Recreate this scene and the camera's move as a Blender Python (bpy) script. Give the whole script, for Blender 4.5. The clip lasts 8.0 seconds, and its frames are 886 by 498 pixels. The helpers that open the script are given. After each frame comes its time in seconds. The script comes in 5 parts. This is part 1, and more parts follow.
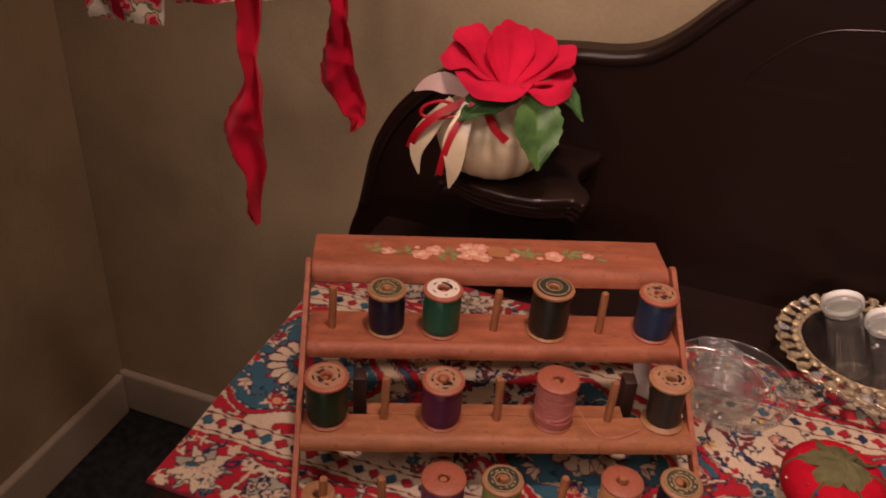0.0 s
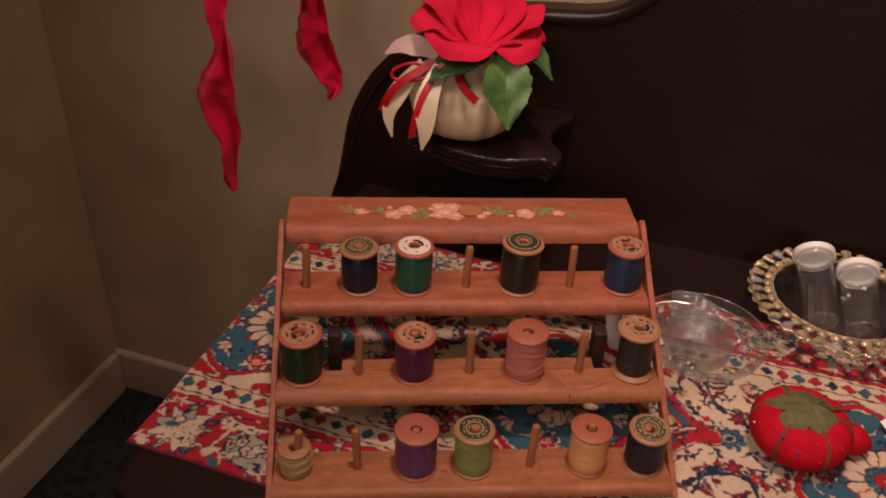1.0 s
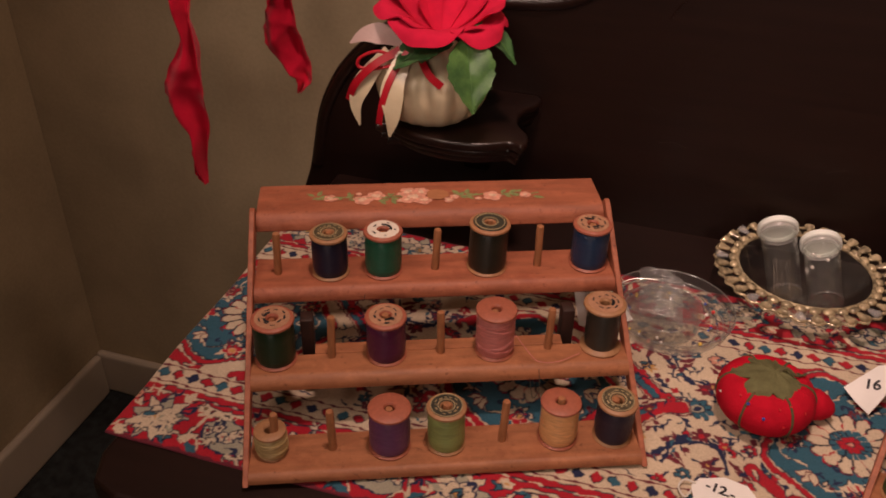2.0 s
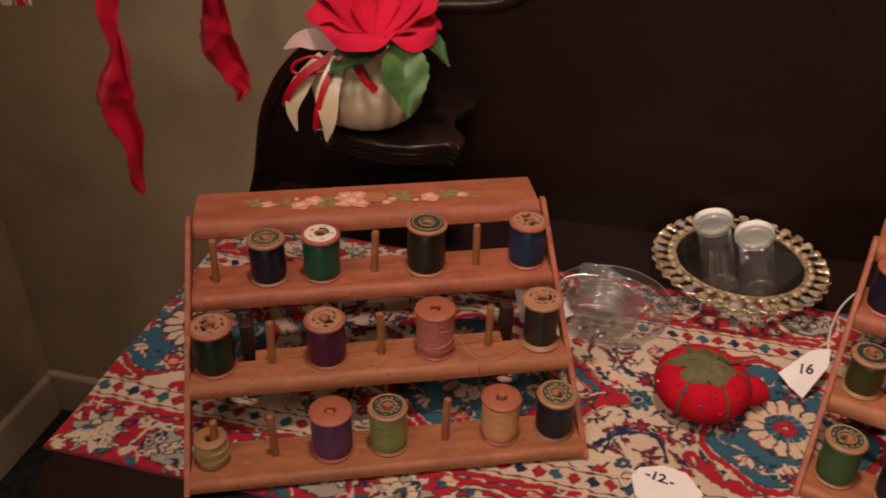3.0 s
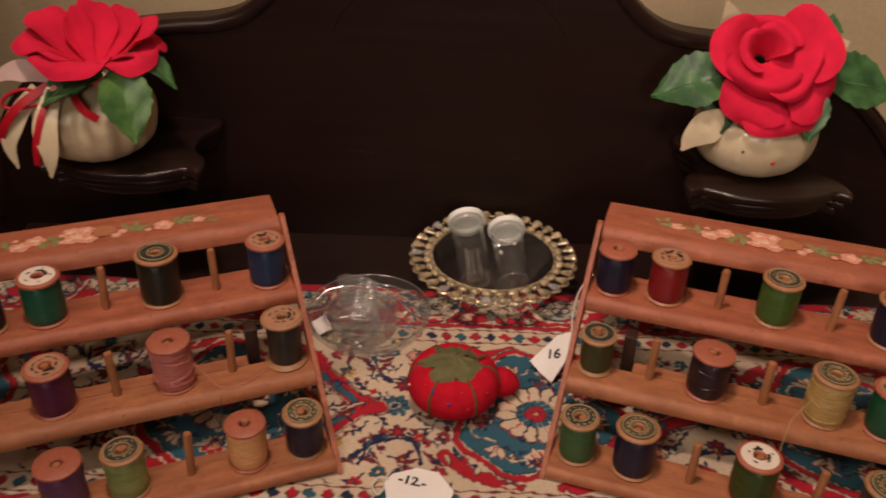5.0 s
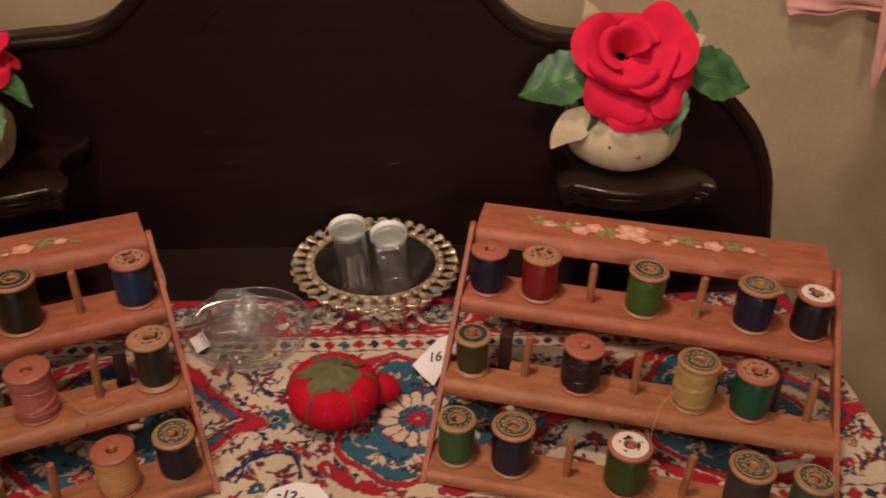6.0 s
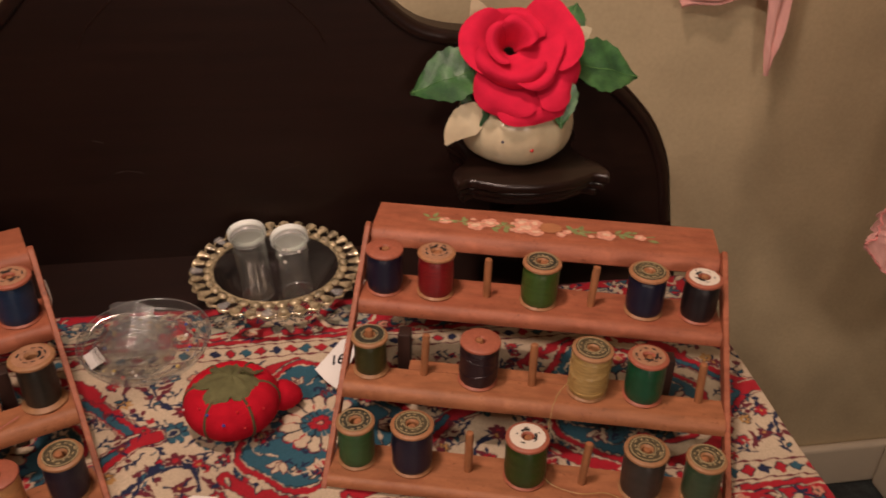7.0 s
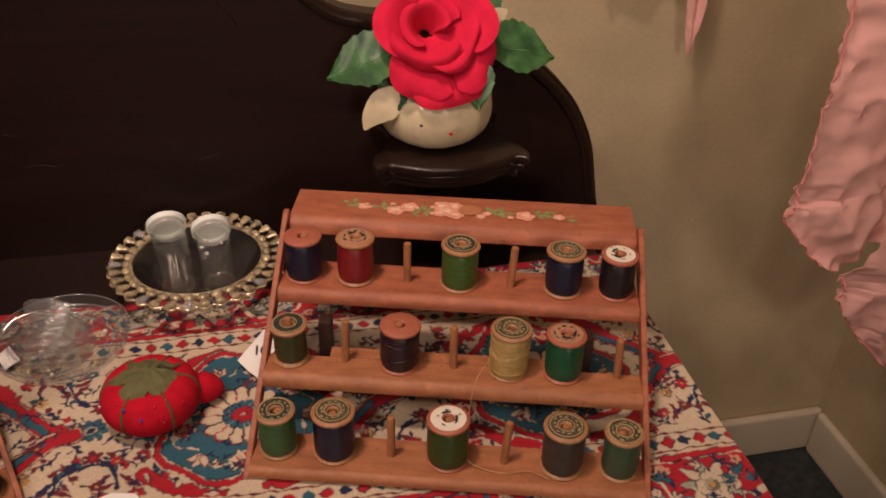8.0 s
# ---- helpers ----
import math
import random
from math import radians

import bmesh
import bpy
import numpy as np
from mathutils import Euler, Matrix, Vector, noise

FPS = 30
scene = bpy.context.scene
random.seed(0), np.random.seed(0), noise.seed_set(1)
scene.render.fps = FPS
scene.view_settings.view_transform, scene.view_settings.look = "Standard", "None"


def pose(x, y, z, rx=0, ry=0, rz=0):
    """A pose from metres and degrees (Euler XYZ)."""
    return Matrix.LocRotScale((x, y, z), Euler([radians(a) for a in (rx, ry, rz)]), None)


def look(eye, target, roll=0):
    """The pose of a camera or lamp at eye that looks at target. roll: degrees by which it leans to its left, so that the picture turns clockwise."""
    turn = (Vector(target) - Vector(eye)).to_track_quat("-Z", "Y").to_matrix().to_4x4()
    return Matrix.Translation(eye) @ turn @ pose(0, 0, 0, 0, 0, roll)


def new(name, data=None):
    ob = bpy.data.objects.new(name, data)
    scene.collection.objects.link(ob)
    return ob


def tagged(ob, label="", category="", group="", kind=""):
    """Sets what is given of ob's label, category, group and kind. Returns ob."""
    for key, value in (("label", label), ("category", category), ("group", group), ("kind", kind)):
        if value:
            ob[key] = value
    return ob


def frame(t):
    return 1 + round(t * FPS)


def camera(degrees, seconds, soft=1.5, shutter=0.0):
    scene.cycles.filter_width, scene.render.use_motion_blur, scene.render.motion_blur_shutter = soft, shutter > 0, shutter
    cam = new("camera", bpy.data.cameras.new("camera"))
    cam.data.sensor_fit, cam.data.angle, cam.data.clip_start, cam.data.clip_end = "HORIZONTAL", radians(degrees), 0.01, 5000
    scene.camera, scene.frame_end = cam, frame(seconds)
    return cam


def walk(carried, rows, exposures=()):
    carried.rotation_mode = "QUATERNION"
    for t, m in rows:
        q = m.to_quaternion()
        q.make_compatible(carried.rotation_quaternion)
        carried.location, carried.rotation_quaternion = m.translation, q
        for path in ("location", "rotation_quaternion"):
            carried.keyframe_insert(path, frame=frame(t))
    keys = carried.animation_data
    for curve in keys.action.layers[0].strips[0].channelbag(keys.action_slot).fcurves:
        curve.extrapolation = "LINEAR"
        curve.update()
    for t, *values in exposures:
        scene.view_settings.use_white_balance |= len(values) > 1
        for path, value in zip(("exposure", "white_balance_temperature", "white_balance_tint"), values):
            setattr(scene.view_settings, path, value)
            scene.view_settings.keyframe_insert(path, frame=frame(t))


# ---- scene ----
cam = camera(54.55, 8.0, soft=1.75, shutter=0.5)
PATH = [
    (0, (0.0408, -0.6897, 1.3077), (-0.2119, 0.1118, 0.7658), 3.96),
    (0.5, (0.0576, -0.6928, 1.3038), (-0.1879, 0.1028, 0.7500), 3.60),
    (1, (0.0695, -0.6995, 1.2988), (-0.1792, 0.0908, 0.7388), 2.58),
    (1.5, (0.0803, -0.7070, 1.2973), (-0.1626, 0.0829, 0.7342), 1.82),
    (3, (0.1079, -0.7122, 1.2940), (-0.0828, 0.0985, 0.7404), 1.18),
    (3.5, (0.1271, -0.7085, 1.2952), (-0.0271, 0.1144, 0.7484), 1.21),
    (4, (0.1482, -0.7027, 1.2939), (0.0350, 0.1300, 0.7520), 1.30),
    (4.5, (0.1727, -0.6975, 1.2934), (0.1065, 0.1414, 0.7531), 1.42),
    (6, (0.2387, -0.6913, 1.2958), (0.3059, 0.1521, 0.7628), 1.65),
    (6.5, (0.2589, -0.6916, 1.2975), (0.3655, 0.1483, 0.7653), 1.58),
    (7, (0.2734, -0.6924, 1.2956), (0.4132, 0.1423, 0.7630), 1.58),
    (7.5, (0.2899, -0.6936, 1.2946), (0.4640, 0.1319, 0.7577), 1.71),
    (8, (0.2992, -0.6966, 1.2930), (0.4937, 0.1198, 0.7493), 1.87),
]
walk(cam, [(t, look(eye, target, roll)) for t, eye, target, roll in PATH],
     exposures=((0.0, -0.13, 6750, 21), (1.5, -0.18, 6750, 17), (3.0, -0.19, 6600, 11), (4.5, -0.25, 6520, 6), (6.5, -0.20, 6520, 6), (8.0, -0.15, 6520, 7)))

# ---- light ----
world = bpy.data.worlds.new("world")
world.use_nodes = True
world.node_tree.nodes["Background"].inputs[0].default_value = (0.30, 0.20, 0.12, 1)
world.node_tree.nodes["Background"].inputs[1].default_value = 0.05
scene.world = world


def lamp(name, place, target, size, watts, colour):
    data = bpy.data.lights.new(name, "AREA")
    data.shape, data.size, data.energy, data.color = "DISK", size, watts, colour
    ob = new(name, data)
    ob.matrix_world = look(place, target)
    return ob


lamp("ceiling_lamp", (0.06, -0.36, 2.30), (0.24, 0.10, 0.80), 0.16, 5.3, (1.0, 0.70, 0.595)).data.spread = radians(103)
# unseen lamps inferred at the left; limited cones spare the west wall
for place in ((-0.45, -1.30, 2.32), (-0.62, -1.05, 2.28), (-0.22, -1.55, 2.36)):
    lamp("room_lamp", place, (0.98, 0.32, 1.25), 0.10, 1.95, (1.0, 0.77, 0.645)).data.spread = radians(90)
# added fill that brightens the panel and upper wall; no known lamp there
lamp("fill_lamp", (0.45, -2.9, 1.98), (0.70, 0.10, 1.18), 0.50, 2.7, (1.0, 0.75, 0.635)).data.spread = radians(60)
scene.view_settings.exposure = 0.0


# ---- materials ----
def material(name, colour, rough=0.6, metal=0.0, vary=0.15, scale=40.0, stretch=(1, 1, 1), bump=0.1, fine=400.0, spec=0.5, sheen=0.0, coat=0.0, other=None, hue=0.0):
    m = bpy.data.materials.new(name)
    m.use_nodes = True
    nt = m.node_tree
    b = nt.nodes["Principled BSDF"]
    b.inputs["Roughness"].default_value = rough
    b.inputs["Metallic"].default_value = metal
    b.inputs["Specular IOR Level"].default_value = spec
    b.inputs["Sheen Weight"].default_value = sheen
    b.inputs["Coat Weight"].default_value = coat
    tc = nt.nodes.new("ShaderNodeTexCoord")
    mp = nt.nodes.new("ShaderNodeMapping")
    mp.inputs["Scale"].default_value = stretch
    nt.links.new(tc.outputs["Object"], mp.inputs["Vector"])
    info = nt.nodes.new("ShaderNodeObjectInfo")
    shift = nt.nodes.new("ShaderNodeVectorMath")
    shift.operation = "ADD"
    nt.links.new(mp.outputs[0], shift.inputs[0])
    nt.links.new(info.outputs["Random"], shift.inputs[1])
    n1 = nt.nodes.new("ShaderNodeTexNoise")
    n1.inputs["Scale"].default_value, n1.inputs["Detail"].default_value = scale, 6
    n2 = nt.nodes.new("ShaderNodeTexNoise")
    n2.inputs["Scale"].default_value, n2.inputs["Detail"].default_value = fine, 3
    nt.links.new(shift.outputs[0], n1.inputs["Vector"])
    nt.links.new(shift.outputs[0], n2.inputs["Vector"])
    ramp = nt.nodes.new("ShaderNodeValToRGB")
    lo = [c * (1 - vary) for c in colour] if other is None else list(other)
    hi = [min(1.0, c * (1 + vary)) for c in colour]
    ramp.color_ramp.elements[0].position, ramp.color_ramp.elements[0].color = 0.32, (*lo, 1)
    ramp.color_ramp.elements[1].position, ramp.color_ramp.elements[1].color = 0.68, (*hi, 1)
    nt.links.new(n1.outputs["Fac"], ramp.inputs[0])
    mix = nt.nodes.new("ShaderNodeMix")
    mix.data_type, mix.blend_type = "RGBA", "MULTIPLY"
    mix.inputs["Factor"].default_value = min(1.0, vary * 1.6)
    nt.links.new(ramp.outputs[0], mix.inputs["A"])
    nt.links.new(n2.outputs["Fac"], mix.inputs["B"])
    nt.links.new(mix.outputs["Result"], b.inputs["Base Color"])
    if bump:
        bp = nt.nodes.new("ShaderNodeBump")
        bp.inputs["Strength"].default_value, bp.inputs["Distance"].default_value = bump, 0.001
        nt.links.new(n2.outputs["Fac"], bp.inputs["Height"])
        nt.links.new(bp.outputs[0], b.inputs["Normal"])
    return m


WALL = material("wall_paint", (0.51, 0.415, 0.262), 0.75, vary=0.13, scale=6.0, bump=0.25, fine=160, spec=0.25)
TRIM = material("trim_paint", (0.60, 0.52, 0.40), 0.45, vary=0.06, scale=8, bump=0.05)
CARPET = material("carpet", (0.044, 0.052, 0.052), 0.95, vary=0.45, scale=60, bump=0.9, fine=700, spec=0.1, sheen=0.2)
CEIL = material("ceiling_paint", (0.65, 0.58, 0.46), 0.8, vary=0.04, scale=4, bump=0.1)
DARKWOOD = material("dark_stained_wood", (0.0145, 0.0056, 0.0038), 0.38, vary=0.18, scale=9, stretch=(1, 6, 14), bump=0.10, fine=260, spec=0.35)
SCUFF = material("scuffed_bare_wood", (0.055, 0.030, 0.020), 0.6, vary=0.3, scale=300, bump=0.1)
POLISHED = material("polished_dark_wood", (0.015, 0.0058, 0.0040), 0.32, vary=0.25, scale=30, stretch=(1, 4, 8), bump=0.10, fine=260, spec=0.5)
DARKTOP = material("dark_wood_top", (0.016, 0.0065, 0.0045), 0.42, vary=0.18, scale=9, stretch=(1, 12, 6), bump=0.08, fine=260, spec=0.35)
def worn_wood(name, colour, dark):
    """Varnished rack wood: streaky grain, mottled varnish, dark specks and rubbed places."""
    m = material(name, colour, 0.48, vary=0.20, scale=30, stretch=(1.0, 5.0, 5.0), bump=0.25, fine=330, spec=0.3)
    nt = m.node_tree
    b, tc = nt.nodes["Principled BSDF"], nt.nodes["Texture Coordinate"]
    info = nt.nodes["Object Info"]
    base = b.inputs["Base Color"].links[0].from_socket
    for size, lo, hi, colour2, share in ((38.0, 0.50, 0.72, dark, 0.75), (210.0, 0.60, 0.74, [c * 0.35 for c in dark], 0.7), (75.0, 0.57, 0.78, [min(1.0, c * 1.35) for c in colour], 0.5)):
        sh = nt.nodes.new("ShaderNodeVectorMath")
        sh.operation = "ADD"
        nt.links.new(tc.outputs["Object"], sh.inputs[0])
        nt.links.new(info.outputs["Random"], sh.inputs[1])
        n = nt.nodes.new("ShaderNodeTexNoise")
        n.inputs["Scale"].default_value, n.inputs["Detail"].default_value, n.inputs["Roughness"].default_value = size, 5, 0.65
        nt.links.new(sh.outputs[0], n.inputs["Vector"])
        r = nt.nodes.new("ShaderNodeMapRange")
        r.inputs["From Min"].default_value, r.inputs["From Max"].default_value, r.inputs["To Max"].default_value = lo, hi, share
        nt.links.new(n.outputs["Fac"], r.inputs["Value"])
        mix = nt.nodes.new("ShaderNodeMix")
        mix.data_type = "RGBA"
        nt.links.new(r.outputs[0], mix.inputs["Factor"])
        nt.links.new(base, mix.inputs["A"])
        mix.inputs["B"].default_value = (*colour2, 1)
        base = mix.outputs["Result"]
    nt.links.new(base, b.inputs["Base Color"])
    return m


RACKWOOD = worn_wood("reddish_varnished_wood", (0.385, 0.125, 0.065), (0.255, 0.071, 0.038))
SHELFWOOD = worn_wood("tan_varnished_wood", (0.385, 0.152, 0.070), (0.255, 0.088, 0.040))
PEGWOOD = material("peg_wood", (0.37, 0.150, 0.062), 0.55, vary=0.22, scale=60, stretch=(6, 6, 1), bump=0.15)
LEGWOOD = material("dark_leg_wood", (0.030, 0.011, 0.007), 0.5, vary=0.2, scale=40, stretch=(8, 8, 1), bump=0.1)
SPOOLWOOD = material("spool_wood", (0.38, 0.175, 0.080), 0.5, vary=0.14, scale=90, stretch=(4, 4, 1), bump=0.1)
SPOOLPINK = material("pinkish_spool_wood", (0.36, 0.106, 0.060), 0.5, vary=0.12, scale=90, stretch=(4, 4, 1), bump=0.1)
SPOOLPALE = material("pale_spool_wood", (0.35, 0.175, 0.080), 0.5, vary=0.12, scale=90, stretch=(4, 4, 1), bump=0.1)
PAPER_W = material("white_label_paper", (0.70, 0.62, 0.52), 0.6, vary=0.06, bump=0.05)
PAPER_G = material("olive_gold_label_paper", (0.080, 0.062, 0.032), 0.45, vary=0.3, scale=200, bump=0.05)
PAPER_B = material("dark_label_paper", (0.035, 0.035, 0.025), 0.45, vary=0.3, scale=200, bump=0.05)
PAPER_C = material("cream_label_paper", (0.40, 0.205, 0.115), 0.6, vary=0.12, scale=200, bump=0.05)
INK = material("black_ink", (0.012, 0.012, 0.014), 0.6, vary=0.1, bump=0)
GOLDINK = material("gold_ink", (0.37, 0.29, 0.16), 0.4, vary=0.15, bump=0)
CARD = material("white_card", (0.80, 0.78, 0.74), 0.7, vary=0.03, bump=0.05)
REDFELT = material("red_felt", (0.66, 0.016, 0.058), 0.9, vary=0.10, scale=60, bump=0.6, fine=900, spec=0.15, sheen=0.0)
REDCLOTH = material("red_cotton", (0.62, 0.007, 0.036), 0.85, vary=0.16, scale=35, bump=0.4, fine=900, spec=0.15, sheen=0.1)
TOMATO = material("red_knit_cotton", (0.50, 0.008, 0.024), 0.9, vary=0.14, scale=80, bump=0.9, fine=700, spec=0.12)
GREENFELT = material("olive_green_felt", (0.150, 0.145, 0.068), 0.95, vary=0.2, scale=90, bump=0.6, fine=900, spec=0.1)
SEAM = material("dull_green_thread", (0.10, 0.085, 0.035), 0.9, vary=0.2, scale=200, bump=0.3)
LEAF = material("green_fabric_leaf", (0.060, 0.165, 0.050), 0.40, vary=0.3, scale=60, bump=0.3, fine=500, spec=0.4, other=(0.028, 0.085, 0.035))
LEAF2 = material("light_green_fabric_leaf", (0.12, 0.26, 0.070), 0.36, vary=0.25, scale=50, other=(0.045, 0.130, 0.040), bump=0.3, fine=500, spec=0.5)
SATIN = material("ivory_satin", (0.72, 0.62, 0.42), 0.30, vary=0.10, scale=30, bump=0.3, fine=150, spec=0.7)
SATINPINK = material("pink_white_satin", (0.72, 0.52, 0.48), 0.35, vary=0.08, scale=40, bump=0.05, spec=0.7)
RIBBON = material("red_satin_ribbon", (0.48, 0.006, 0.02), 0.4, vary=0.1, bump=0.05)
GOLD = material("worn_gilding", (0.62, 0.50, 0.30), 0.26, metal=0.30, vary=0.30, scale=130, bump=0.3, fine=300, spec=0.6, other=(0.20, 0.17, 0.11))


def clear_plastic(name, haze, rough, gain, tint=0.95):
    """Thin clear plastic: see-through, with a gloss that grows at a slant and a little haze."""
    m = bpy.data.materials.new(name)
    m.use_nodes = True
    nt = m.node_tree
    out = nt.nodes["Material Output"]
    nt.nodes.remove(nt.nodes["Principled BSDF"])
    tr, gl, df = nt.nodes.new("ShaderNodeBsdfTransparent"), nt.nodes.new("ShaderNodeBsdfGlossy"), nt.nodes.new("ShaderNodeBsdfDiffuse")
    tr.inputs["Color"].default_value = (tint, tint, tint * 0.985, 1)
    gl.inputs["Roughness"].default_value = rough
    df.inputs["Color"].default_value = (0.75, 0.74, 0.73, 1)
    fog = nt.nodes.new("ShaderNodeMixShader")
    fog.inputs[0].default_value = haze
    nt.links.new(tr.outputs[0], fog.inputs[1])
    nt.links.new(df.outputs[0], fog.inputs[2])
    lw = nt.nodes.new("ShaderNodeLayerWeight")
    lw.inputs["Blend"].default_value = 0.5
    steep = nt.nodes.new("ShaderNodeMath")
    steep.operation = "POWER"
    steep.inputs[1].default_value = 3.5
    nt.links.new(lw.outputs["Facing"], steep.inputs[0])
    gloss_share = nt.nodes.new("ShaderNodeMath")
    gloss_share.operation = "MULTIPLY_ADD"
    gloss_share.inputs[1].default_value, gloss_share.inputs[2].default_value = gain * 2.2, 0.035
    nt.links.new(steep.outputs[0], gloss_share.inputs[0])
    top = nt.nodes.new("ShaderNodeMixShader")
    nt.links.new(gloss_share.outputs[0], top.inputs[0])
    nt.links.new(fog.outputs[0], top.inputs[1])
    nt.links.new(gl.outputs[0], top.inputs[2])
    nt.links.new(top.outputs[0], out.inputs["Surface"])
    return m


CLEAR = clear_plastic("clear_plastic", 0.018, 0.10, 0.42, 0.90)
VIALPLASTIC = clear_plastic("vial_plastic", 0.010, 0.10, 0.26)
RIBPLASTIC = clear_plastic("ribbed_plastic", 0.07, 0.12, 0.50, 0.88)
FROST = clear_plastic("frosted_plastic", 0.17, 0.25, 0.16)
BOWLGLASS = clear_plastic("pressed_glass", 0.006, 0.06, 0.26)
BEADGLASS = clear_plastic("beaded_glass", 0.20, 0.06, 0.32)
CAPWHITE = material("white_plastic_cap", (0.78, 0.82, 0.76), 0.4, vary=0.02, bump=0.0)
STEEL = material("steel_pins", (0.7, 0.68, 0.64), 0.25, metal=1.0, vary=0.05, bump=0)
PINK = material("sheer_pink_cotton", (0.90, 0.50, 0.46), 0.85, vary=0.10, scale=14, bump=0.3, fine=900, spec=0.15)
PINKHEM = material("rolled_pink_cotton", (0.80, 0.30, 0.28), 0.85, vary=0.15, scale=60, bump=0.4, fine=900, spec=0.15)
STRING = material("white_string", (0.70, 0.66, 0.58), 0.9, vary=0.1, bump=0.2)
PAINTPINK = material("pink_painted_petals", (0.78, 0.36, 0.25), 0.6, vary=0.22, scale=300, bump=0.15)
PAINTPALE = material("pale_painted_petals", (0.82, 0.55, 0.38), 0.6, vary=0.2, scale=300, bump=0.15)
PAINTGREEN = material("painted_green_leaves", (0.26, 0.30, 0.11), 0.6, vary=0.25, scale=300, bump=0.1)
BEADS = [material("bead_" + n, c, 0.3, vary=0.05, bump=0) for n, c in (("blue", (0.02, 0.06, 0.35)), ("yellow", (0.65, 0.42, 0.03)), ("white", (0.75, 0.7, 0.65)), ("red", (0.6, 0.02, 0.02)), ("navy", (0.015, 0.02, 0.08)))]
nt = PINK.node_tree
see, through_mix = nt.nodes.new("ShaderNodeBsdfTransparent"), nt.nodes.new("ShaderNodeMixShader")
through_mix.inputs[0].default_value = 0.36
nt.links.new(nt.nodes["Principled BSDF"].outputs[0], through_mix.inputs[1])
nt.links.new(see.outputs[0], through_mix.inputs[2])
nt.links.new(through_mix.outputs[0], nt.nodes["Material Output"].inputs["Surface"])


def thread_material(name, colour, shine=0.33):
    m = material(name, colour, shine, vary=0.20, scale=120, stretch=(1, 1, 8), bump=0.05, spec=0.5)
    nt = m.node_tree
    tc = nt.nodes["Texture Coordinate"]
    wave = nt.nodes.new("ShaderNodeTexWave")
    wave.bands_direction = "Z"
    wave.inputs["Scale"].default_value, wave.inputs["Distortion"].default_value = 620, 0.6
    nt.links.new(tc.outputs["Object"], wave.inputs["Vector"])
    bp = nt.nodes.new("ShaderNodeBump")
    bp.inputs["Strength"].default_value, bp.inputs["Distance"].default_value = 0.22, 0.0005
    nt.links.new(wave.outputs["Fac"], bp.inputs["Height"])
    nt.links.new(bp.outputs[0], nt.nodes["Principled BSDF"].inputs["Normal"])
    # wound fibres stretch the highlight along the spool
    tg = nt.nodes.new("ShaderNodeTangent")
    tg.direction_type, tg.axis = "RADIAL", "Z"
    nt.links.new(tg.outputs[0], nt.nodes["Principled BSDF"].inputs["Tangent"])
    nt.nodes["Principled BSDF"].inputs["Anisotropic"].default_value = 0.8
    nt.nodes["Principled BSDF"].inputs["Anisotropic Rotation"].default_value = 0.25
    return m


# ---- mesh helpers ----
def part(name, bm, mat, parent=None, label="", smooth=True, m=None):
    me = bpy.data.meshes.new(name)
    bmesh.ops.recalc_face_normals(bm, faces=bm.faces)
    bm.to_mesh(me)
    bm.free()
    me.materials.append(mat)
    if smooth:
        me.polygons.foreach_set("use_smooth", [True] * len(me.polygons))
        me.set_sharp_from_angle(angle=radians(38))
    ob = new(name, me)
    if parent:
        ob.parent = parent
    if m is not None:
        ob.matrix_basis = m
    return tagged(ob, label)


def thing(name, m, label, category, group="", kind=""):
    ob = new(name)
    ob.empty_display_size = 0.02
    ob.matrix_basis = m
    return tagged(ob, label, category, group, kind)


def box(x0, x1, y0, y1, z0, z1, bevel=0.002, seg=2):
    b = bmesh.new()
    bmesh.ops.create_cube(b, size=1, matrix=Matrix.LocRotScale(((x0 + x1) / 2, (y0 + y1) / 2, (z0 + z1) / 2), None, (x1 - x0, y1 - y0, z1 - z0)))
    if bevel:
        bmesh.ops.bevel(b, geom=b.edges[:], offset=bevel, segments=seg, affect="EDGES", profile=0.5)
    return b


def lathe(profile, n=32, bm=None, wobble=0.0):
    """Turns a profile of (radius, height) round z; a radius of 0 closes it."""
    bm = bm or bmesh.new()
    rings = []
    for r, z in profile:
        if r < 1e-6:
            rings.append([bm.verts.new((0, 0, z))])
        else:
            rings.append([bm.verts.new((r * math.cos(2 * math.pi * i / n), r * math.sin(2 * math.pi * i / n), z)) for i in range(n)])
    for a, b in zip(rings, rings[1:]):
        for i in range(n):
            j = (i + 1) % n
            if len(a) == 1 and len(b) > 1:
                bm.faces.new((a[0], b[j], b[i]))
            elif len(b) == 1 and len(a) > 1:
                bm.faces.new((a[i], a[j], b[0]))
            elif len(a) > 1:
                bm.faces.new((a[i], a[j], b[j], b[i]))
    return bm


def prism(outline, thick, bevel=0.0, seg=2, bm=None):
    """Extrudes an outline of (x, y) from z = 0 to z = thick."""
    bm = bm or bmesh.new()
    f = bm.faces.new([bm.verts.new((x, y, 0)) for x, y in outline])
    top = bmesh.ops.extrude_face_region(bm, geom=[f])
    verts = [v for v in top["geom"] if isinstance(v, bmesh.types.BMVert)]
    bmesh.ops.translate(bm, verts=verts, vec=(0, 0, thick))
    if bevel:
        edges = [e for e in bm.edges if abs(e.verts[0].co.z - e.verts[1].co.z) < 1e-6]
        bmesh.ops.bevel(bm, geom=edges, offset=bevel, segments=seg, affect="EDGES", profile=0.5)
    return bm


